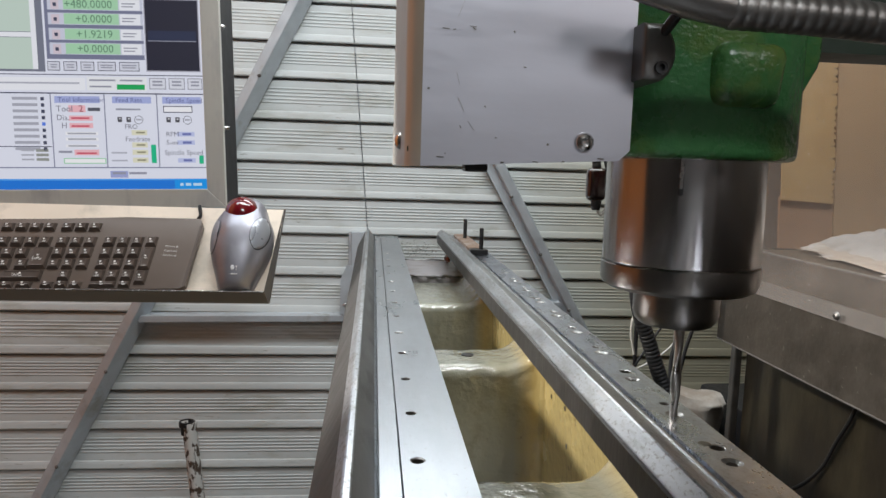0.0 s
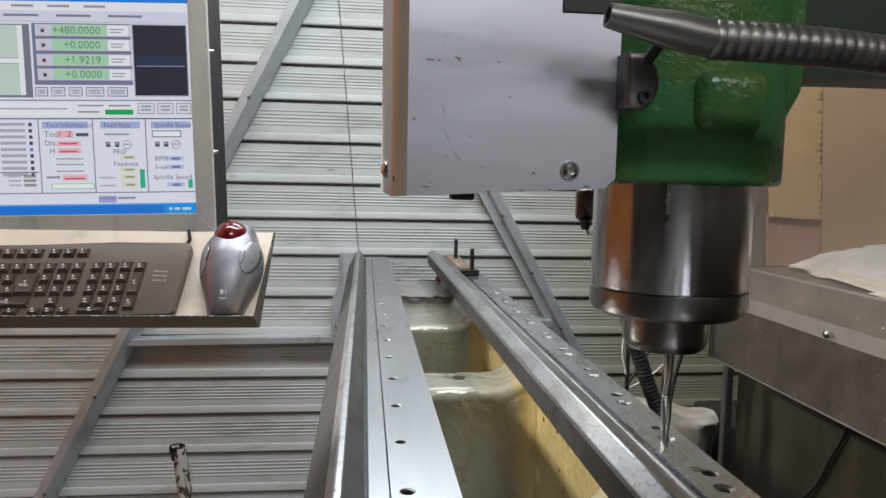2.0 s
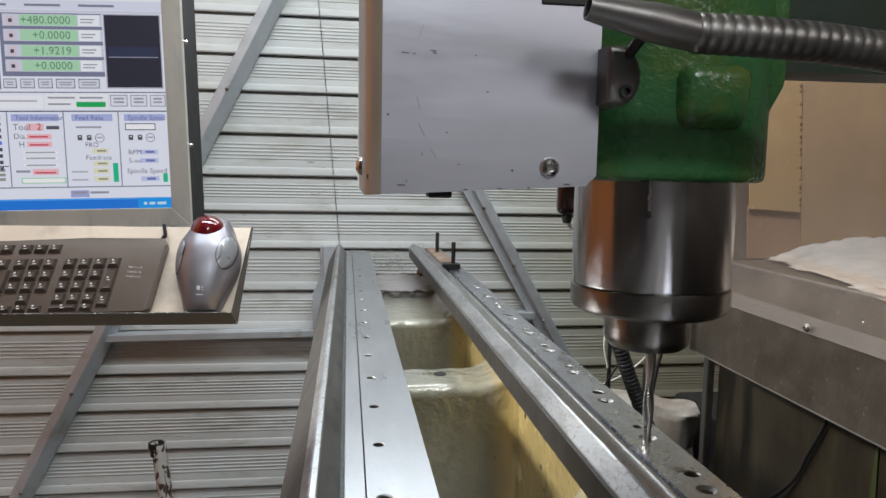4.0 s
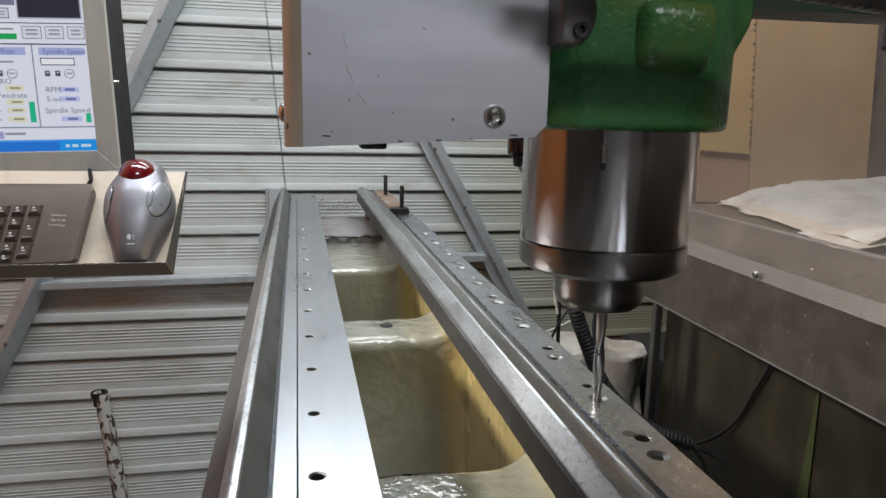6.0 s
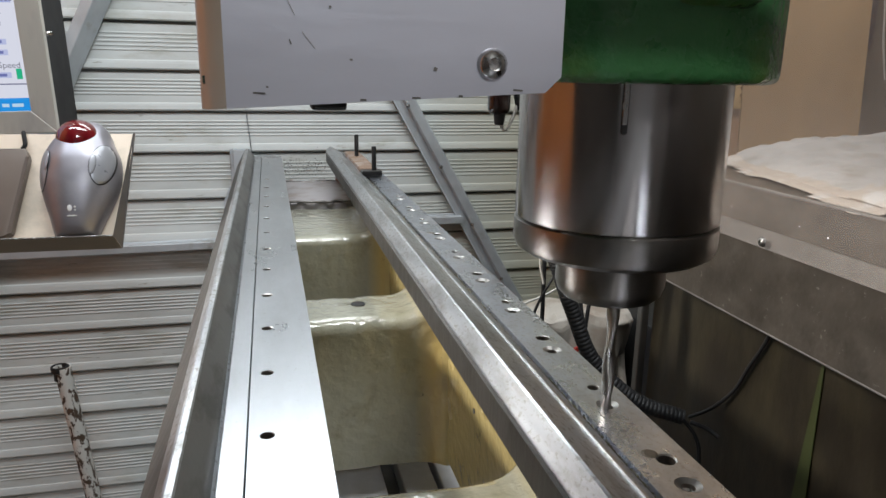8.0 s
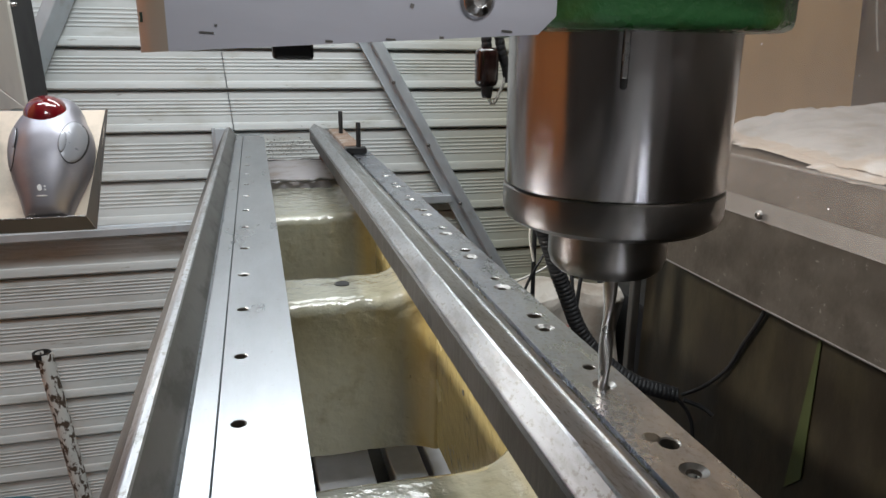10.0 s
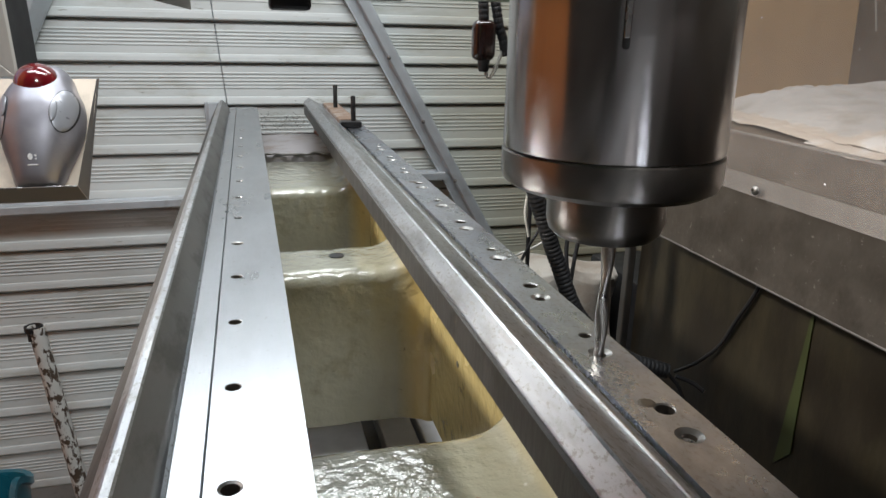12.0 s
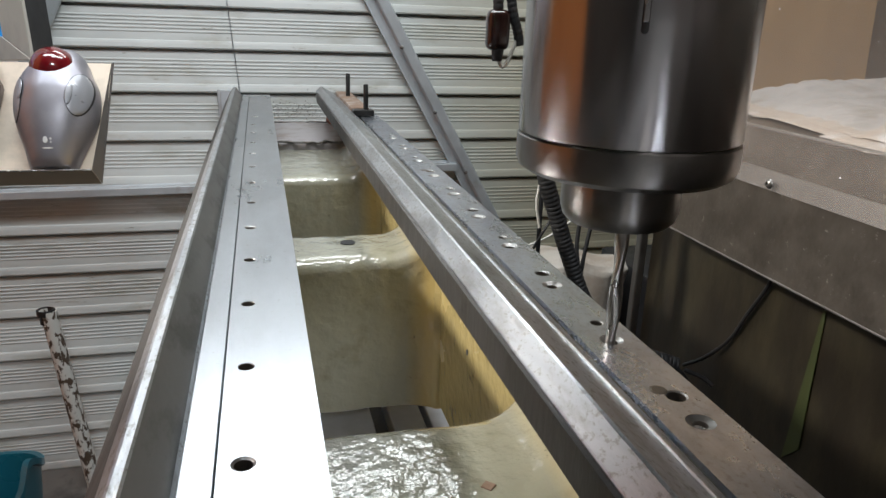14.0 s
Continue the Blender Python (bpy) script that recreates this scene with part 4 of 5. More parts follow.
for k in range(8):
    x = -0.2800 - 0.0165 * k - (0.008 if k > 3 else 0)
    key(x, R[0], 0.0150, 0.012)
    key(-0.2790 - 0.0165 * k, R[1])
    key(-0.3010 - 0.0165 * k, R[2])
    key(-0.3165 - 0.0165 * k, R[3])
    key(-0.3260 - 0.0165 * k, R[4])
    key(-0.2850 - 0.0205 * k, R[5], 0.0185, 0.0090)
key(-0.2790, (R[2] + R[3]) / 2 + 0.001, 0.0235, 0.030)
key(-0.2965, R[3], 0.016, 0.0148)
key(-0.2915, R[4], 0.047, 0.0148)


def lettering(text, x, y, z, size, parent, mat, name="lettering"):
    """Raised print lying on a face, from its lower left."""
    cu = bpy.data.curves.new("lettering", "FONT")
    cu.body, cu.size, cu.resolution_u = text, size, 1
    tmp = bpy.data.objects.new("lettering", cu)
    scene.collection.objects.link(tmp)
    me = bpy.data.meshes.new_from_object(tmp.evaluated_get(bpy.context.evaluated_depsgraph_get()))
    bpy.data.objects.remove(tmp)
    me.materials.clear()
    me.materials.append(mat)
    ob = new(name, me)
    ob.parent = parent
    ob.matrix_basis = Matrix.Translation(leaned(x, y, z)) @ KEY_LEAN
    return ob


for k, text in enumerate(("Num Lock", "Caps Lock", "Scroll Lock")):
    lettering(text, -0.134, 0.0635 - 0.0062 * k, 0.0118, 0.0038, keyboard, LEGEND)
lettering("Enter", -0.2850, 0.0440, 0.0168, 0.0052, keyboard, LEGEND)
lettering("Shift", -0.3010, 0.0225, 0.0168, 0.0052, keyboard, LEGEND)
part("cord", tube([(-0.092, 0.108, 0.006), (-0.089, 0.112, 0.008), (-0.091, 0.122, 0.007), (-0.094, 0.130, 0.0)], 0.0022, 10, 6), MSIDE, keyboard, smooth=60)

# trackball mouse
mouse = thing("trackball_mouse", "silver trackball mouse with a dark red ball on the tray", "trackball", m=TM @ Matrix.Translation((0, 0.0060, 0)) @ Matrix.Diagonal((1, 0.98, 1, 1)))
EDGES = [(0.001, -0.0560, -0.0145, 0.017), (0.006, -0.0575, -0.0125, 0.022), (0.020, -0.0608, -0.0075, 0.029), (0.040, -0.0670, 0.0005, 0.036), (0.058, -0.0710, 0.0055, 0.040), (0.076, -0.0715, 0.0068, 0.041), (0.092, -0.0685, 0.0045, 0.039), (0.106, -0.0610, -0.0012, 0.036), (0.118, -0.0520, -0.0050, 0.031), (0.127, -0.0410, -0.0110, 0.022), (0.131, -0.0310, -0.0190, 0.011)]
SECT = [(y, (a + b) / 2, (b - a) / 2, h) for y, a, b, h in EDGES]


def shell(y):
    """Centre, half width and height of the shell at y, along a soft curve."""
    y = max(SECT[0][0], min(SECT[-1][0], y))
    for i in range(len(SECT) - 1):
        if SECT[i][0] <= y <= SECT[i + 1][0]:
            p = [SECT[max(0, i - 1)], SECT[i], SECT[i + 1], SECT[min(len(SECT) - 1, i + 2)]]
            t = (y - p[1][0]) / (p[2][0] - p[1][0])
            d = p[2][0] - p[1][0]
            out = []
            for k in (1, 2, 3):
                m1 = (p[2][k] - p[0][k]) / max(1e-6, p[2][0] - p[0][0]) * d
                m2 = (p[3][k] - p[1][k]) / max(1e-6, p[3][0] - p[1][0]) * d
                out.append((2 * t ** 3 - 3 * t * t + 1) * p[1][k] + (t ** 3 - 2 * t * t + t) * m1 + (3 * t * t - 2 * t ** 3) * p[2][k] + (t ** 3 - t * t) * m2)
            return out
    return SECT[-1][1:]


bm = bmesh.new()
rings = []
ys = [0.001 + 0.130 * k / 60 for k in range(61)]
for y in ys:
    c, w, h = shell(y)
    ring = []
    for i in range(25):
        a = math.pi * i / 24
        ca, sa = math.cos(a), math.sin(a)
        x = c + w * math.copysign(abs(ca) ** 0.80, ca)
        z = 0.002 + h * sa ** 0.85
        ring.append(bm.verts.new((x, y, z)))
    rings.append(ring)
for p, q in zip(rings, rings[1:]):
    for i in range(24):
        bm.faces.new((p[i], p[i + 1], q[i + 1], q[i]))
    bm.faces.new((p[24], p[0], q[0], q[24]))
bm.faces.new(rings[0])
bm.faces.new(rings[-1])
part("mouse_shell", bm, SILVER, mouse, "smooth silver plastic shell", smooth=50)
bm = bmesh.new()
bmesh.ops.create_uvsphere(bm, u_segments=40, v_segments=24, radius=0.0222, matrix=Matrix.Translation((-0.0330, 0.1050, 0.0225)))
part("ball", bm, REDBALL, mouse, "glossy dark red ball", smooth=60)


def pad(name, cx, cy, rx, ry, turn, lift, mat, thick=0.0024):
    """A rounded button that follows the shell a little above it."""
    bm = bmesh.new()
    n, m = 32, 6
    rows = []
    for j in range(m + 1):
        f = 1 - j / m
        ring = []
        for i in range(n):
            a = 2 * math.pi * i / n
            u, v = rx * f * math.cos(a), ry * f * math.sin(a)
            x, y = cx + u * math.cos(turn) - v * math.sin(turn), cy + u * math.sin(turn) + v * math.cos(turn)
            c, w, h = shell(max(0.002, min(0.13, y)))
            k = max(-0.999, min(0.999, (x - c) / w))
            ca = abs(k) ** (1 / 0.80)
            z = 0.002 + h * math.sqrt(max(0.0, 1 - ca * ca)) ** 0.85
            ring.append(bm.verts.new((x, y, z + lift + thick * (0.3 if j == 0 else min(1, 0.75 + 0.25 * (1 - f))))))
        rows.append(ring)
    base = [bm.verts.new((v.co.x, v.co.y, v.co.z - 0.004)) for v in rows[0]]
    rows.insert(0, base)
    for p, q in zip(rows, rows[1:]):
        for i in range(n):
            bm.faces.new((p[i], p[(i + 1) % n], q[(i + 1) % n], q[i]))
    bm.faces.new(rows[-1])
    bmesh.ops.remove_doubles(bm, verts=bm.verts, dist=1e-6)
    return part(name, bm, mat, mouse, smooth=60)


for nm, cx, cy, rx, ry, tn in (("mouse_button", -0.0065, 0.0715, 0.0098, 0.0232, -0.16), ("mouse_button", -0.0635, 0.069, 0.0058, 0.0220, -0.06)):
    pad("button_gap", cx, cy, rx + 0.0009, ry + 0.0009, tn, 0.0002, RUBBER, 0.0008)
    pad(nm, cx, cy, rx, ry, tn, 0.0007, SILVERL, 0.0012)
for cx, cy, rx, ry, tn in ((-0.0145, 0.0685, 0.0030, 0.0110, -0.12), (-0.0592, 0.076, 0.0026, 0.0110, -0.06)):
    pad("button_gap", cx, cy, rx + 0.0005, ry + 0.0005, tn, 0.0014, RUBBER, 0.0006)
    pad("small_button", cx, cy, rx, ry, tn, 0.0019, SILVERL, 0.0010)
for cx, cy, rx, ry in ((-0.0365, 0.0235, 0.0022, 0.0030), (-0.0318, 0.0245, 0.0010, 0.0010), (-0.0318, 0.0215, 0.0008, 0.0008), (-0.0350, 0.0160, 0.0050, 0.0007)):
    pad("shell_mark", cx, cy, rx, ry, 0, 0.0001, MARK, 0.0002)
part("mouse_base", boxed(-0.052, -0.018, 0.002, 0.095, 0.0002, 0.006, bevel=0.001), RUBBER, mouse)

# ---- monitor ----
MM = pose(-0.2412, 1.085, 1.0463, 0, -1.8, 0) @ Matrix.Diagonal((1.0287, 1.0287, 1.0287, 1))
monitor = thing("monitor", "control monitor in a brushed steel frame showing a lit screen", "monitor", m=MM)
W, H, B = 0.40, 0.271, 0.0228


def frame_bar(pts, y0, y1):
    bm = bmesh.new()
    a = [bm.verts.new((x, y0, z)) for x, z in pts]
    b = [bm.verts.new((x, y1, z)) for x, z in pts]
    for i in range(4):
        bm.faces.new((a[i], a[(i + 1) % 4], b[(i + 1) % 4], b[i]))
    bm.faces.new(a)
    bm.faces.new(b)
    bmesh.ops.bevel(bm, geom=[e for e in bm.edges], offset=0.0008, segments=2, affect="EDGES", profile=0.5)
    return bm


for pts in ([(0, 0), (B, -B), (B, H + B), (0, H)], [(-W, 0), (-W - B, -B), (B, -B), (0, 0)], [(-W, H), (0, H), (B, H + B), (-W - B, H + B)], [(-W, 0), (-W, H), (-W - B, H + B), (-W - B, -B)]):
    part("bezel_bar", frame_bar(pts, -0.004, 0.006), BEZEL, monitor, "brushed steel frame bar")
part("monitor_case", boxed(-W - B + 0.001, B - 0.001, 0.0062, 0.088, -B + 0.001, H + B - 0.001, bevel=0.002), MSIDE, monitor, "dark steel case")
for z in (0.078, 0.205):
    bolt_head(pose(B - 0.0006, 0.010, z, 0, 90, 0), monitor, SCREWM, r=0.0028, h=0.006)
part("monitor_arm", boxed(-0.26, -0.20, 0.09, 0.82, 0.10, 0.16, bevel=0.004), MSIDE, monitor, "dark steel wall arm")

GLOW = {}


def glow(colour, strength=0.80):
    k = (colour, strength)
    if k not in GLOW:
        m = bpy.data.materials.new("screen_glow")
        m.use_nodes = True
        b = m.node_tree.nodes["Principled BSDF"]
        b.inputs["Base Color"].default_value = (0.01, 0.01, 0.012, 1)
        b.inputs["Roughness"].default_value = 0.35
        lin = [(c / 255) ** 2.2 for c in colour]
        b.inputs["Emission Color"].default_value, b.inputs["Emission Strength"].default_value = (*lin, 1), strength
        GLOW[k] = m
    return GLOW[k]


SX, SZ = 0.000676, 0.000702
screen = part("screen", boxed(-W, 0, 0.0, 0.0015, 0, H), glow((228, 231, 246)), monitor, "lit machine control screen")


def patch(x0, y0, x1, y1, colour, layer=1, name="screen_field"):
    """A lit field on the screen; units of the control page, from its lower right."""
    bm = bmesh.new()
    pts = [((x - 372) * SX, (335 - y) * SZ) for x, y in ((x0, y0), (x1, y0), (x1, y1), (x0, y1))]
    bm.faces.new([bm.verts.new((x, -0.0002 * layer, z)) for x, z in pts])
    return part(name, bm, glow(colour), screen)


def words(s, x, y, size, colour=(112, 114, 132), layer=4):
    cu = bpy.data.curves.new("words", "FONT")
    cu.body, cu.size, cu.resolution_u = s, size * SZ * 1.35, 2
    tmp = bpy.data.objects.new("words", cu)
    scene.collection.objects.link(tmp)
    me = bpy.data.meshes.new_from_object(tmp.evaluated_get(bpy.context.evaluated_depsgraph_get()))
    bpy.data.objects.remove(tmp)
    me.materials.clear()
    me.materials.append(glow(colour))
    ob = new("screen_text", me)
    ob.parent = screen
    ob.matrix_basis = Matrix.Translation(((x - 372) * SX, -0.0002 * layer, (335 - y) * SZ)) @ pose(0, 0, 0, 90, 0, 0)


DK, GR, WH = (70, 74, 96), (150, 152, 168), (238, 240, 248)
patch(-210, -50, 372, -37, (40, 130, 226), 2)
patch(-200, -46, -120, -41, (210, 226, 246), 3)
patch(-210, -36, 372, -22, (236, 238, 246), 2)
for k in range(5):
    patch(-60 + 62 * k, -31, -22 + 62 * k, -27, (150, 152, 164), 3)
patch(-210, -21, 372, -6, (214, 218, 236), 2)
for k in range(4):
    patch(-40 + 90 * k, -15, 20 + 90 * k, -11, (128, 130, 150), 3)
patch(-210, -5, 372, -1, (205, 208, 226))
patch(-210, 2, 92, 128, (120, 124, 140))
patch(-205, 4, 80, 60, (196, 214, 204), 2)
patch(-205, 70, 80, 124, (196, 214, 204), 2)
patch(-205, 61, 80, 69, WH, 2)
patch(71, 4, 80, 124, WH, 3)
patch(96, 0, 268, 106, (120, 124, 150))
for y, s in ((12, "+480.0000"), (37, "+0.0000"), (63, "+1.9219"), (88, "+0.0000")):
    if s:
        patch(102, y - 10, 268, y + 10, (205, 208, 226), 2)
        patch(108, y - 7, 122, y + 9, (214, 200, 212), 3)
        patch(112, y - 2, 118, y + 4, DK, 4)
        patch(130, y - 9, 226, y + 9, (168, 214, 178), 3)
        words(s, 214 - 9.2 * len(s), y + 6, 14, (96, 134, 110))
        patch(228, y - 9, 264, y + 9, WH, 3)
        patch(232, y - 3, 256, y - 1, GR, 4)
        patch(232, y + 2, 252, y + 4, GR, 4)
for x0, x1 in ((96, 118), (124, 148), (154, 178), (184, 216), (222, 258)):
    patch(x0, 110, x1, 126, DK, 2)
    patch(x0 + 1.2, 111.2, x1 - 1.2, 124.8, (214, 216, 230), 3)
    patch(x0 + 5, 115, x1 - 5, 117, GR, 4)
    patch(x0 + 6, 119, x1 - 6, 121, GR, 4)
patch(270, 0, 368, 126, (168, 168, 184), 2)
patch(272, 2, 366, 124, (44, 44, 58), 3)
patch(276, 72, 362, 73.5, (150, 152, 168), 4)
patch(276, 55, 362, 72, (48, 54, 78), 4)
patch(-210, 132, 372, 133.5, DK, 2)
patch(-210, 138, 160, 160, WH, 2)
patch(-200, 146, 150, 149, (178, 180, 194), 3)
patch(163, 136, 270, 160, (236, 238, 244), 2)
for x0, x1, y in ((168, 214, 142), (222, 262, 142), (168, 206, 153)):
    patch(x0, y - 1.5, x1, y + 1.5, GR, 3)
patch(216, 149, 266, 158, (32, 168, 92), 4)
for x0, x1 in ((274, 304), (309, 338), (343, 370)):
    patch(x0, 137, x1, 157, GR, 2)
    patch(x0 + 1.5, 138.5, x1 - 1.5, 155.5, (222, 224, 236), 3)
    patch(x0 + 6, 142, x1 - 6, 145, GR, 4)
    patch(x0 + 6, 148, x1 - 6, 151, GR, 4)
patch(-210, 164, 372, 166, DK, 2)
for x in (96, 191, 285):
    patch(x, 166, x + 2, 296, (130, 134, 160), 2)
patch(-210, 295, 372, 297, (130, 134, 160), 2)
for x0, x1, s in ((104, 184, "Tool Information"), (206, 276, "Feed Rate"), (296, 366, "Spindle Speed")):
    patch(x0, 170, x1, 182, (168, 178, 226), 3)
    words(s, x0 + 6, 180, 8.5, (92, 98, 150))
words("Tool", 106, 197, 11)
patch(128, 186, 158, 198, (240, 186, 196), 3)
words("2", 146, 197, 12, (150, 50, 70))
patch(162, 190, 184, 196, (90, 92, 104), 3)
words("Dia.", 106, 212, 10)
patch(128, 204, 170, 213, (240, 186, 196), 3)
words("H", 114, 226, 10)
patch(128, 217, 170, 226, (240, 186, 196), 3)
for x0, x1, y in ((130, 168, 206), (130, 168, 220), (136, 178, 268)):
    patch(x0 + 2, y + 1, x1 - 4, y + 4, (206, 90, 110), 4)
for y in (236, 246, 258):
    patch(120, y - 3, 178, y + 2, (244, 244, 250), 3)
    patch(124, y - 2, 174, y + 1, (170, 172, 184), 4)
patch(134, 264, 178, 274, (240, 186, 196), 3)
patch(106, 266, 130, 270, GR, 3)
patch(114, 279, 190, 289, (150, 210, 170), 3)
patch(116, 280.5, 188, 287.5, (246, 246, 250), 4)
words("FRO", 226, 227, 9)
words("Feedrate", 226, 249, 9)
for y in (232, 254, 267, 281):
    patch(238, y - 3, 266, y + 6, (226, 224, 200), 3)
    patch(246, y, 262, y + 3, (150, 148, 124), 4)
for y in (270, 284):
    patch(200, y - 2, 228, y + 1, (180, 182, 196), 3)
words("RPM", 300, 240, 9)
words("S-ov", 300, 255, 9)
words("Spindle Speed", 296, 273, 9)
for y in (232, 247, 279):
    patch(320, y, 352, y + 8, (190, 198, 236), 3)
    patch(330, y + 2, 346, y + 6, (110, 118, 180), 4)
patch(272, 255, 281, 288, (36, 186, 138), 4)
patch(359, 274, 367, 289, (36, 186, 138), 4)
patch(212, 191, 256, 194, (150, 152, 168), 3)
patch(297, 186, 350, 198, DK, 3)
patch(298.5, 187.5, 348.5, 196.5, (244, 244, 250), 4)
for cx in (218, 234, 306, 322):
    patch(cx - 4, 206, cx + 4, 215, (84, 84, 92), 3)
    patch(cx - 1.5, 208, cx + 2, 210, (220, 220, 228), 4)
for cx in (252, 340):
    bm = revolve([(8 * SX, 0.0), (8 * SX, 0.0001), (7 * SX, 0.0001), (7 * SX, 0.0)], 24)
    ring = part("screen_dial", bm, glow((90, 92, 110)), screen)
    ring.matrix_basis = Matrix.Translation(((cx - 372) * SX, -0.0006, (335 - 211) * SZ)) @ pose(0, 0, 0, 90, 0, 0)
    patch(cx - 5, 209, cx + 5, 212, (170, 172, 186), 3)
for k in range(9):
    y = 172 + 11 * k
    patch(30, y, 74, y + 5, (170, 172, 186), 3)
    patch(80, y, 86, y + 6, DK if k != 4 else (90, 130, 230), 3)
    patch(-120, y, -20, y + 4, (186, 188, 200), 3)
patch(-210, 258, 94, 259.5, DK, 2)
for k in range(3):
    patch(40, 264 + 8 * k, 62, 267 + 8 * k, (176, 178, 190), 3)
    patch(66, 263 + 8 * k, 88, 268 + 8 * k, (150, 154, 150), 3)
patch(196, 302, 228, 314, (160, 168, 214), 3)
for x0, x1 in ((200, 224), (230, 262)):
    patch(x0, 304, x1, 308, GR, 4)
patch(-210, 316, 372, 335, (36, 120, 220), 2)
patch(-210, 316, 372, 319, (84, 160, 240), 3)
patch(312, 317, 372, 335, (30, 150, 236), 3)
for x, w in ((322, 6), (332, 10), (346, 16)):
    patch(x, 324, x + w, 329, (190, 222, 246), 4)

# ---- right hand enclosure ----
enclosure = thing("splash_enclosure", "oily stainless splash tray with a pale strip along its side", "splash tray")
XS = 0.418
part("lower_skirt", extrude_y([(XS, 0.880), (XS, 0.9515), (XS + 0.004, 0.9515), (XS + 0.004, 0.880)], -0.4, 0.967), STAIN, enclosure, "brown-tinted stainless skirt")
# Sloped strip in a paler steel tone than the skirt.
part("pale_strip", extrude_y([(XS - 0.001, 0.9515), (XS + 0.004, 0.9665), (XS + 0.008, 0.9665), (XS + 0.004, 0.9515)], -0.4, 0.967), STAINL, enclosure, "pale sloped strip")
part("upper_face", extrude_y([(XS + 0.004, 0.9667), (XS + 0.016, 0.9965), (XS + 0.020, 0.9965), (XS + 0.008, 0.9667)], -0.4, 0.967), STAIN, enclosure)
part("top_edge", extrude_y([(XS + 0.0155, 0.9965), (XS + 0.0165, 0.9985), (XS + 0.020, 0.9985), (XS + 0.020, 0.9965)], -0.4, 0.967), STAINL, enclosure)
part("skirt_edge", boxed(XS - 0.0006, XS + 0.0046, -0.4, 0.967, 0.8785, 0.8802, bevel=0.0004), STAINL, enclosure, "pale folded lower edge")
part("tray_deck", boxed(XS + 0.0195, 1.5, -0.4, 0.963, 0.990, 0.9945), STAIN, enclosure)
part("rear_ledge", boxed(0.62, 1.6, 0.968, 1.40, 0.916, 0.920), STAIN, enclosure)
part("end_face", boxed(XS + 0.004, 1.5, 0.9632, 0.967, 0.880, 0.994), STAIN, enclosure)
bolt_head(pose(XS - 0.0052, 0.735, 0.958, 0, -90, 0), enclosure, DULL, r=0.0042, h=0.003)

cabinet = thing("machine_cabinet", "dark oily brown steel machine cabinet under the tray", "cabinet")
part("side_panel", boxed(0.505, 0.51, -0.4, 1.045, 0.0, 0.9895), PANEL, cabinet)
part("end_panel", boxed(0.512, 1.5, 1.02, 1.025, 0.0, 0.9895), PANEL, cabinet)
part("corner_post", boxed(0.489, 0.500, 1.047, 1.060, 0.0, 0.989, bevel=0.002), DULL, cabinet, "grey steel corner post")

# clear guard standing on the strip, cut back under the machine's arm
screen = thing("splash_screen", "hazy clear plastic splash screen with dust specks above the strip", "screen")
guard = bmesh.new()
guard.faces.new([guard.verts.new((XS - 0.005, y, z)) for y, z in ((0.50, 0.953), (0.965, 0.953), (0.965, 1.385), (0.61, 1.385), (0.61, 1.142), (0.50, 1.142))])
g = bmesh.ops.extrude_face_region(guard, geom=guard.faces[:])
bmesh.ops.translate(guard, vec=(0.003, 0, 0), verts=[v for v in g["geom"] if isinstance(v, bmesh.types.BMVert)])
pane = part("clear_sheet", guard, SCREEN_PLASTIC, screen)
pane.visible_shadow = False
rng = random.Random(11)
specks, dark_specks = bmesh.new(), bmesh.new()
for k in range(60):
    y, z, r = rng.uniform(0.60, 0.95), rng.uniform(0.96, 1.20), rng.choice((0.0003, 0.0004, 0.0005, 0.0008))
    target = dark_specks if k % 2 else specks
    target.faces.new([target.verts.new((XS - 0.0056, y + r * rng.uniform(0.7, 1.3) * math.cos(i * 1.05), z + r * rng.uniform(0.6, 1.2) * math.sin(i * 1.05))) for i in range(6)])
part("pale_specks", specks, MARK, screen, "pale dust specks")["kind"] = "stuff"
part("dark_specks", dark_specks, DULL, screen, "dark dirt specks")["kind"] = "stuff"

sheet_card = thing("cardboard_sheet", "large brown cardboard sheet standing behind the splash tray", "cardboard")
YC = 1.27
lean = Matrix(((1, 0, -0.065, 0.065), (0, 1, 0, 0), (0, 0, 1, 0), (0, 0, 0, 1)))
bm = boxed(0.7722, 1.011, YC, YC + 0.006, 0.9205, 1.75)
bmesh.ops.transform(bm, matrix=lean, verts=bm.verts)
part("main_sheet", bm, CARD, sheet_card)
bm = bmesh.new()
rng = random.Random(4)
zz = [(0.768, 1.042)]
for k in range(20):
    z = 1.052 + 0.0215 * k
    w = rng.uniform(0.007, 0.012)
    zz += [(0.768, z), (0.768 - w, z + 0.002), (0.768, z + 0.0045)]
    if rng.random() < 0.4:
        zz += [(0.768, z + 0.007), (0.768 - 0.6 * w, z + 0.012), (0.768, z + 0.015)]
zz.append((0.768, 1.75))
a = [bm.verts.new((x, YC - 0.0015, z)) for x, z in zz]
c, d = bm.verts.new((0.673, YC - 0.0015, 1.75)), bm.verts.new((0.673, YC - 0.0015, 1.047))
bm.faces.new(a + [c, d])
g = bmesh.ops.extrude_face_region(bm, geom=bm.faces[:])
bmesh.ops.translate(bm, vec=(0, -0.003, 0), verts=[v for v in g["geom"] if isinstance(v, bmesh.types.BMVert)])
bmesh.ops.transform(bm, matrix=lean, verts=bm.verts)
part("torn_sheet", bm, CARD2, sheet_card, "yellowish sheet with a torn zigzag edge")
bm = boxed(0.673, 0.7700, YC, YC + 0.005, 0.9205, 1.052)
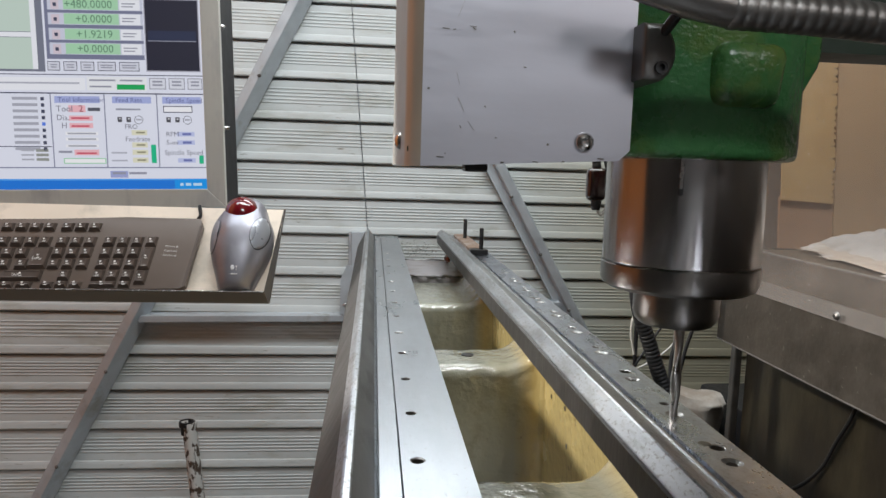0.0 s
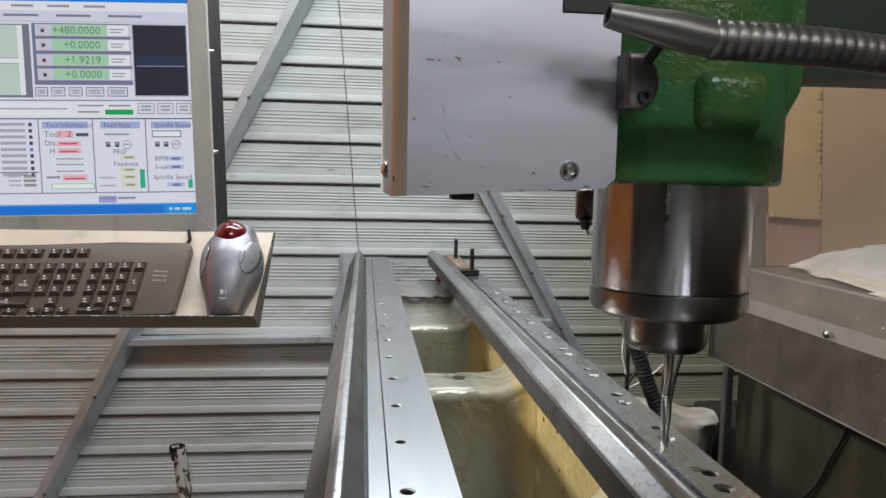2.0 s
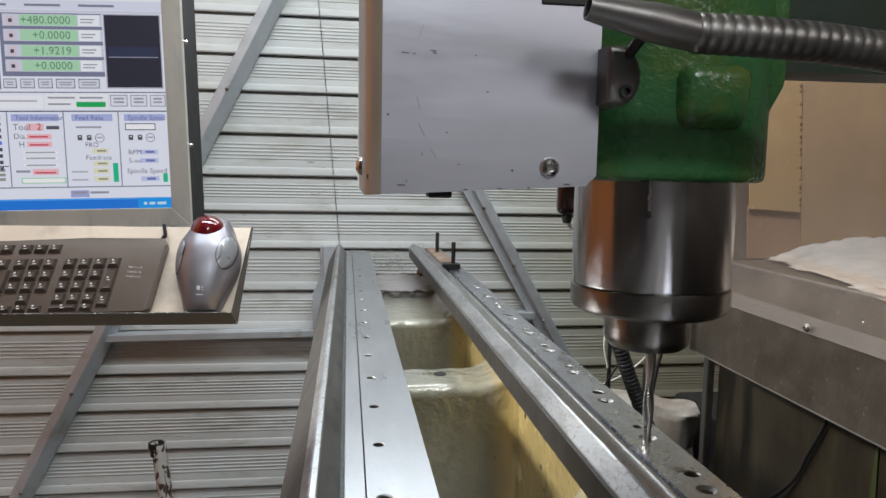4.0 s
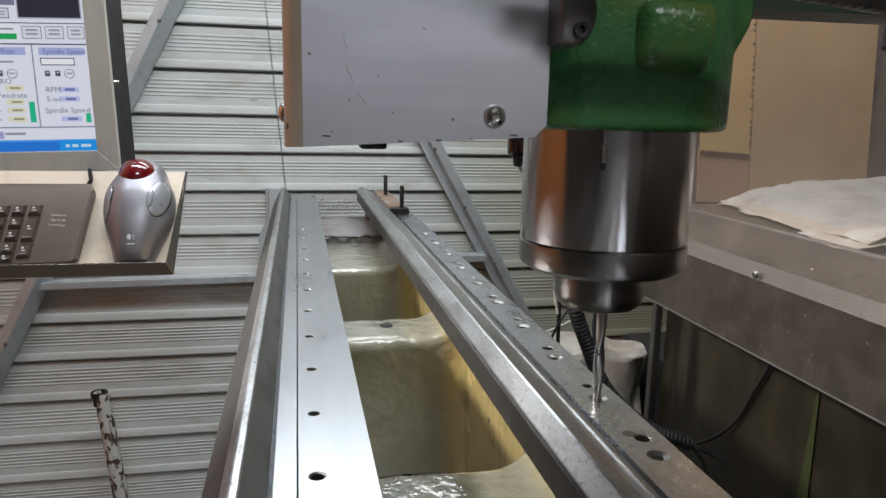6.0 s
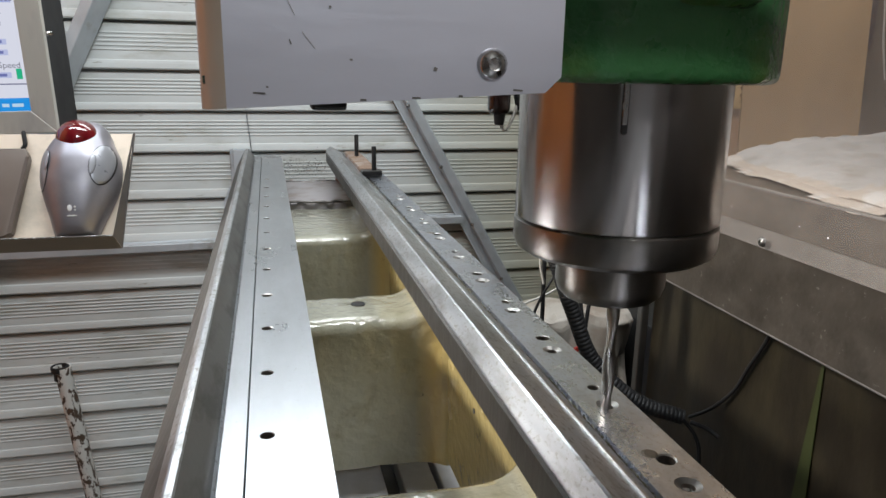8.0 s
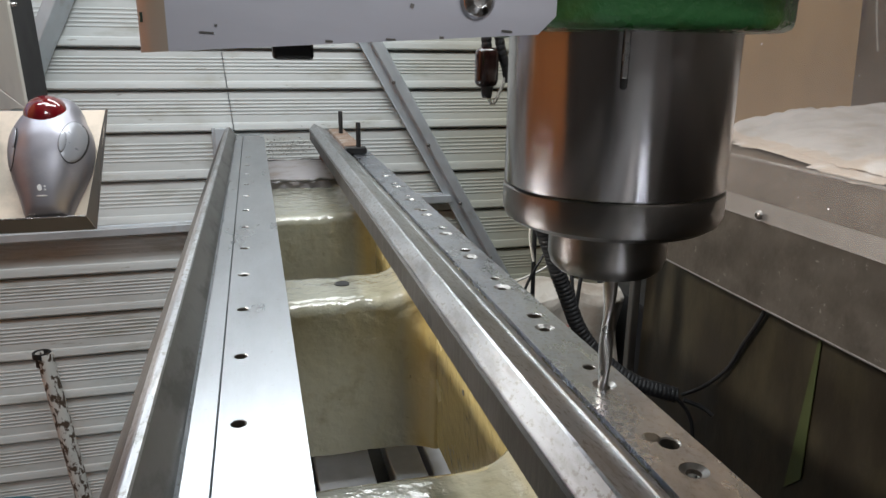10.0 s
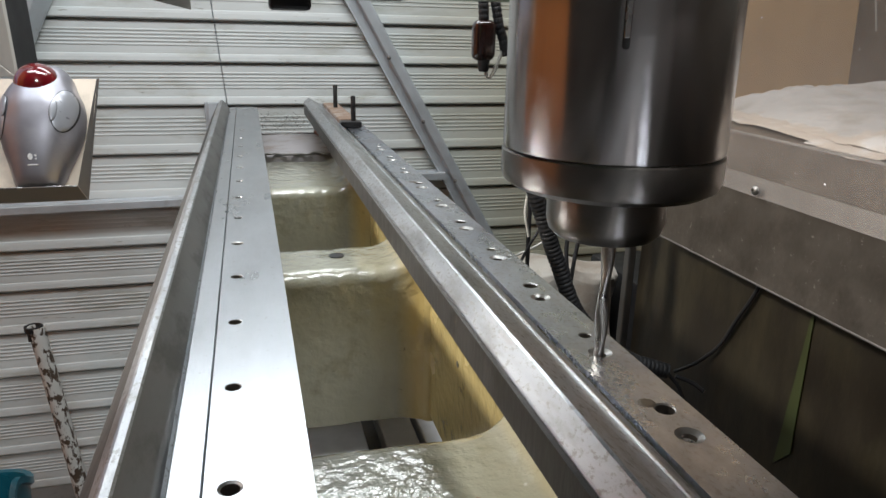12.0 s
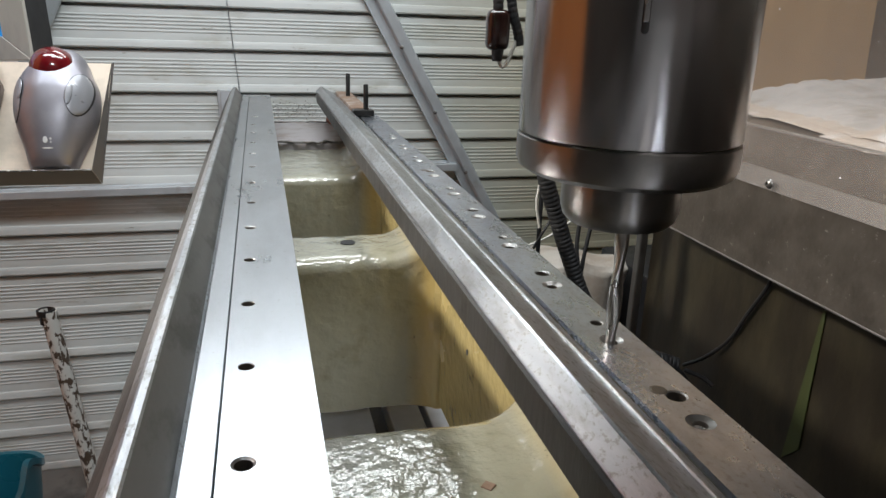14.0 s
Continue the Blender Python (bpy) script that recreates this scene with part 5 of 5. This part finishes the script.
bmesh.ops.transform(bm, matrix=lean, verts=bm.verts)
part("lower_flap", bm, CARD3, sheet_card, "reddish brown cardboard flap")
side_board = tagged(part("side_board", boxed(0.62, 1.9, YC + 0.035, YC + 0.05, 0.9205, 1.75), BROWNG), "dull brown-grey board behind the splash tray", "board", kind="structure")
tagged(part("purple_strip", boxed(1.002, 1.018, YC + 0.008, YC + 0.014, 0.9205 + 0.224, 1.60, bevel=0.001), PURPLE, smooth=40), "dull purple strip fixed to the board behind the tray", "strip", kind="structure")
tagged(part("cable", tube([(1.0, YC - 0.002, 1.32), (1.018, YC - 0.004, 1.22), (1.028, YC - 0.004, 1.155), (1.044, YC - 0.004, 1.092)], 0.0016, 8, 6), WIREW, smooth=60), "thin off-white cord hanging beside the cardboard", "cable", "hanging cables")


def rumpled(corner, along, across, z, height, seed, rise=0.0, nx=90, ny=90):
    """A creased sheet from a corner along its ragged front edge and across the deck."""
    bm = bmesh.new()
    g = []
    for i in range(nx + 1):
        row = []
        for j in range(ny + 1):
            u, v = i / nx, j / ny
            p = Vector(corner) + u * Vector(along) + v * v * Vector(across)
            h = noise.fractal((p.x * 8 + seed, p.y * 8, seed * 1.7), 1.0, 2.0, 4)
            ridge = abs(noise.noise((p.x * 16 + seed, p.y * 16, 2.0)))
            rag = 0.022 * noise.noise((u * 5, seed, 0.0)) + 0.010 * noise.noise((u * 17, seed, 1.0)) if j < 4 else 0.0
            lift = min(1.0, 0.12 + 2.4 * v)
            row.append(bm.verts.new((p.x + rag * (1 - j / 4 if j < 4 else 0), p.y - rag * 0.3 * (1 - j / 4 if j < 4 else 0), z + 0.0015 + lift * height * max(0.05, 0.75 + 0.35 * h - 0.5 * ridge) + rise * v * u + 0.0045 * lift * abs(noise.noise((p.x * 40 + seed, p.y * 75, 1.0))) + 0.0020 * lift * abs(noise.noise((p.x * 95 + seed, p.y * 120, 4.0))))))
        g.append(row)
    for i in range(nx):
        for j in range(ny):
            bm.faces.new((g[i][j], g[i + 1][j], g[i + 1][j + 1], g[i][j + 1]))
    return bm


tagged(part("paper_sheet", rumpled((0.468, 0.66), (0.062, 0.295), (0.62, 0.0), 0.9945, 0.024, 3.1, 0.03), PAPER, smooth=45), "crumpled white packing paper on the splash tray", "paper")
tagged(part("paper_sheet", rumpled((0.440, 0.65), (0.072, 0.30), (0.30, 0.0), 0.9945, 0.007, 8.4), PAPER2, smooth=45), "flattened grubby packing paper on the splash tray", "paper")
tagged(part("paper_sheet", rumpled((0.455, 0.655), (0.066, 0.30), (0.40, 0.0), 0.9965, 0.014, 5.7), PAPER2, smooth=45), "middle layer of grubby packing paper on the splash tray", "paper")

# black specks of soot on the cladding behind the bed end
rng = random.Random(5)
bm = bmesh.new()
for _ in range(300):
    x, z = rng.gauss(0.085, 0.040), rng.gauss(0.872, 0.012)
    r = rng.uniform(0.0004, 0.0017)
    a0 = rng.uniform(0, 3)
    vs = [bm.verts.new((x + r * rng.uniform(0.6, 1.6) * math.cos(a0 + k * 1.2566), YW - 0.0085, z + r * rng.uniform(0.4, 0.8) * math.sin(a0 + k * 1.2566))) for k in range(5)]
    bm.faces.new(vs)
tagged(part("soot_specks", bm, SOOT), "scattered black soot specks on the cladding", "soot", kind="stuff")

# ---- cables and things behind the bed ----
conduit = tagged(part("conduit_hose", tube([(0.295, 0.95, 1.02), (0.303, 0.95, 0.93), (0.322, 0.95, 0.875), (0.342, 0.95, 0.825), (0.368, 0.94, 0.765), (0.415, 0.92, 0.720), (0.470, 0.903, 0.700)], 0.0082, 14, 10, ripple=0.16, pitch=0.0052), RUBBER, smooth=60), "black corrugated conduit hose hanging behind the bed", "hose")
for pts, r in (([(0.478, 0.902, 0.700), (0.494, 0.885, 0.718), (0.500, 0.858, 0.752), (0.500, 0.838, 0.790), (0.500, 0.818, 0.826), (0.500, 0.80, 0.87)], 0.0022), ([(0.395, 0.99, 0.92), (0.372, 0.99, 0.86), (0.372, 0.985, 0.80), (0.395, 0.96, 0.74), (0.455, 0.91, 0.705)], 0.0026),
               ([(0.41, 1.0, 0.91), (0.392, 1.0, 0.85), (0.384, 1.0, 0.79), (0.38, 1.0, 0.70)], 0.0026), ([(0.40, 1.02, 0.93), (0.36, 1.02, 0.87), (0.325, 1.02, 0.81), (0.31, 1.02, 0.75)], 0.0018), ([(0.335, 1.03, 0.98), (0.336, 1.03, 0.86), (0.338, 1.03, 0.72)], 0.0028)):
    tagged(part("cable", tube(pts, r, 10, 8), RUBBER, smooth=60), "thin black cable hanging behind the bed", "cable", "hanging cables")
for pts in ([(0.32, 0.955, 0.97), (0.300, 0.955, 0.90), (0.305, 0.955, 0.86)], [(0.25, 1.05, 0.78), (0.31, 1.05, 0.80), (0.365, 1.05, 0.822), (0.405, 1.05, 0.86), (0.415, 1.05, 0.93)]):
    tagged(part("cable", tube(pts, 0.0015, 10, 8), WIREW, smooth=60), "thin off-white cable hanging behind the bed", "cable", "hanging cables")
tagged(part("cable", tube([(0.470, 0.903, 0.698), (0.482, 0.892, 0.680), (0.486, 0.885, 0.650), (0.484, 0.88, 0.56)], 0.0024, 10, 8), RUBBER, smooth=60), "thin black cable dropping from the conduit end", "cable", "hanging cables")
tagged(part("cable_stub", tube([(0.476, 0.896, 0.697), (0.492, 0.885, 0.692), (0.500, 0.872, 0.686)], 0.0026, 10, 6), RUBBER, smooth=60), "short cut black cable end", "cable", "hanging cables")
# Thin strip drawn as the green reflection on the glossy side panel.
lime_mesh = bmesh.new()
for q in (((0.7440, 0.835), (0.7405, 0.835), (0.738, 0.690), (0.7570, 0.668)),):
    lime_mesh.faces.new([lime_mesh.verts.new((0.5040, y, z)) for y, z in q])
g = bmesh.ops.extrude_face_region(lime_mesh, geom=lime_mesh.faces[:])
bmesh.ops.translate(lime_mesh, vec=(-0.0008, 0, 0), verts=[v for v in g["geom"] if isinstance(v, bmesh.types.BMVert)])
lime = tagged(part("green_reflection_strip", lime_mesh, LIME), "painted green reflection strip on the dark cabinet side", "strap")

bag = thing("paper_bag", "white printed paper bag standing behind the bed", "bag")
bm = boxed(0.37, 0.575, 1.22, 1.36, 0.0, 0.715, bevel=0.02, seg=2)
bmesh.ops.subdivide_edges(bm, edges=bm.edges[:], cuts=9, use_grid_fill=True)
for v in bm.verts:
    p = v.co.copy()
    fold = abs(noise.noise((p.x * 17, p.z * 11, p.y * 9))) + 0.5 * abs(noise.noise((p.x * 40 + p.z * 26, p.z * 9, 4.0)))
    v.co += Vector((0.022 * noise.noise((p.z * 9, p.y * 6, 2.0)), -0.022 + 0.045 * fold, 0.03 * noise.noise((p.x * 12, p.y * 10, 7.0)) * (p.z / 0.7)))
part("bag_body", bm, BAG, bag, smooth=35)
part("red_stripe", boxed(-0.022, 0.022, -0.002, 0.002, -0.004, 0.004, bevel=0.001, m=pose(0.455, 1.206, 0.655, 0, -28, 0)), REDP, bag)

# Plain black block fills the dark region right of the bag.
case = tagged(part("black_block", boxed(0.59, 0.70, 1.15, 1.35, 0.0, 0.70, bevel=0.01), RUBBER, smooth=40), "plain black block beside the white bag", "box")
pipe = tagged(part("leaning_pipe", revolve([(0.0135, 0.0), (0.0165, 0.0), (0.0165, 0.40), (0.0175, 0.404), (0.0175, 0.412), (0.0145, 0.412), (0.0135, 0.36), (0.0135, 0)], 24, m=Matrix.Translation((-0.408, 1.8, 0.0)) @ Matrix(((1, 0, -0.108, 0), (0, 1, 0, 0), (0, 0, 1.11, 0), (0, 0, 0, 1)))), PIPEM, smooth=40), "rusty steel pipe with peeling white paint", "pipe")

part("pipe_mouth", revolve([(0.0176, 0.0), (0.0180, 0.004), (0.0180, 0.012), (0.0150, 0.0128), (0.0136, 0.010), (0.0134, -0.02), (0.0, -0.02)], 24, m=Matrix.Translation((-0.4574, 1.8, 0.4475))), BLACKST, pipe, "dark rusty pipe mouth", smooth=40)

bucket = thing("plastic_tub", "teal plastic tub with a raised pouring lip on the floor", "tub", m=pose(-0.515, 1.50, 0.0))
bm = revolve([(0, 0), (0.075, 0), (0.098, 0.236), (0.105, 0.238), (0.105, 0.252), (0.095, 0.252), (0.092, 0.238), (0.07, 0.006), (0, 0.006)], 56)
for v in bm.verts:
    if v.co.z > 0.2:
        a = math.atan2(v.co.y + 0.02, v.co.x)
        k = math.exp(-(a / 0.35) ** 2)
        v.co.z += 0.045 * k + 0.008 * math.sin(3 * a)
        v.co.x -= 0.012 * k
part("tub_wall", bm, TEAL, bucket, smooth=40)
part("tub_handle", tube([(-0.02, -0.107, 0.225), (0.03, -0.125, 0.215), (0.075, -0.105, 0.200), (0.10, -0.05, 0.215)], 0.008, 12, 8), TEAL, bucket, smooth=60)
plate = bmesh.new()
plate.faces.new([plate.verts.new((x, YW - 0.040, z)) for x, z in ((-0.100, 0.715), (-0.062, 0.690), (-0.062, 0.830), (-0.085, 0.835), (-0.100, 0.800))])
g = bmesh.ops.extrude_face_region(plate, geom=plate.faces[:])
bmesh.ops.translate(plate, vec=(0, 0.003, 0), verts=[v for v in g["geom"] if isinstance(v, bmesh.types.BMVert)])
gusset = tagged(part("wall_gusset_1", plate, GALV), "small galvanised gusset plate on the wall post", "gusset", kind="structure")
bolt_head(pose(-0.088, YW - 0.040, 0.735, 90), gusset, SCREWM, r=0.005, h=0.004, name="bolt")
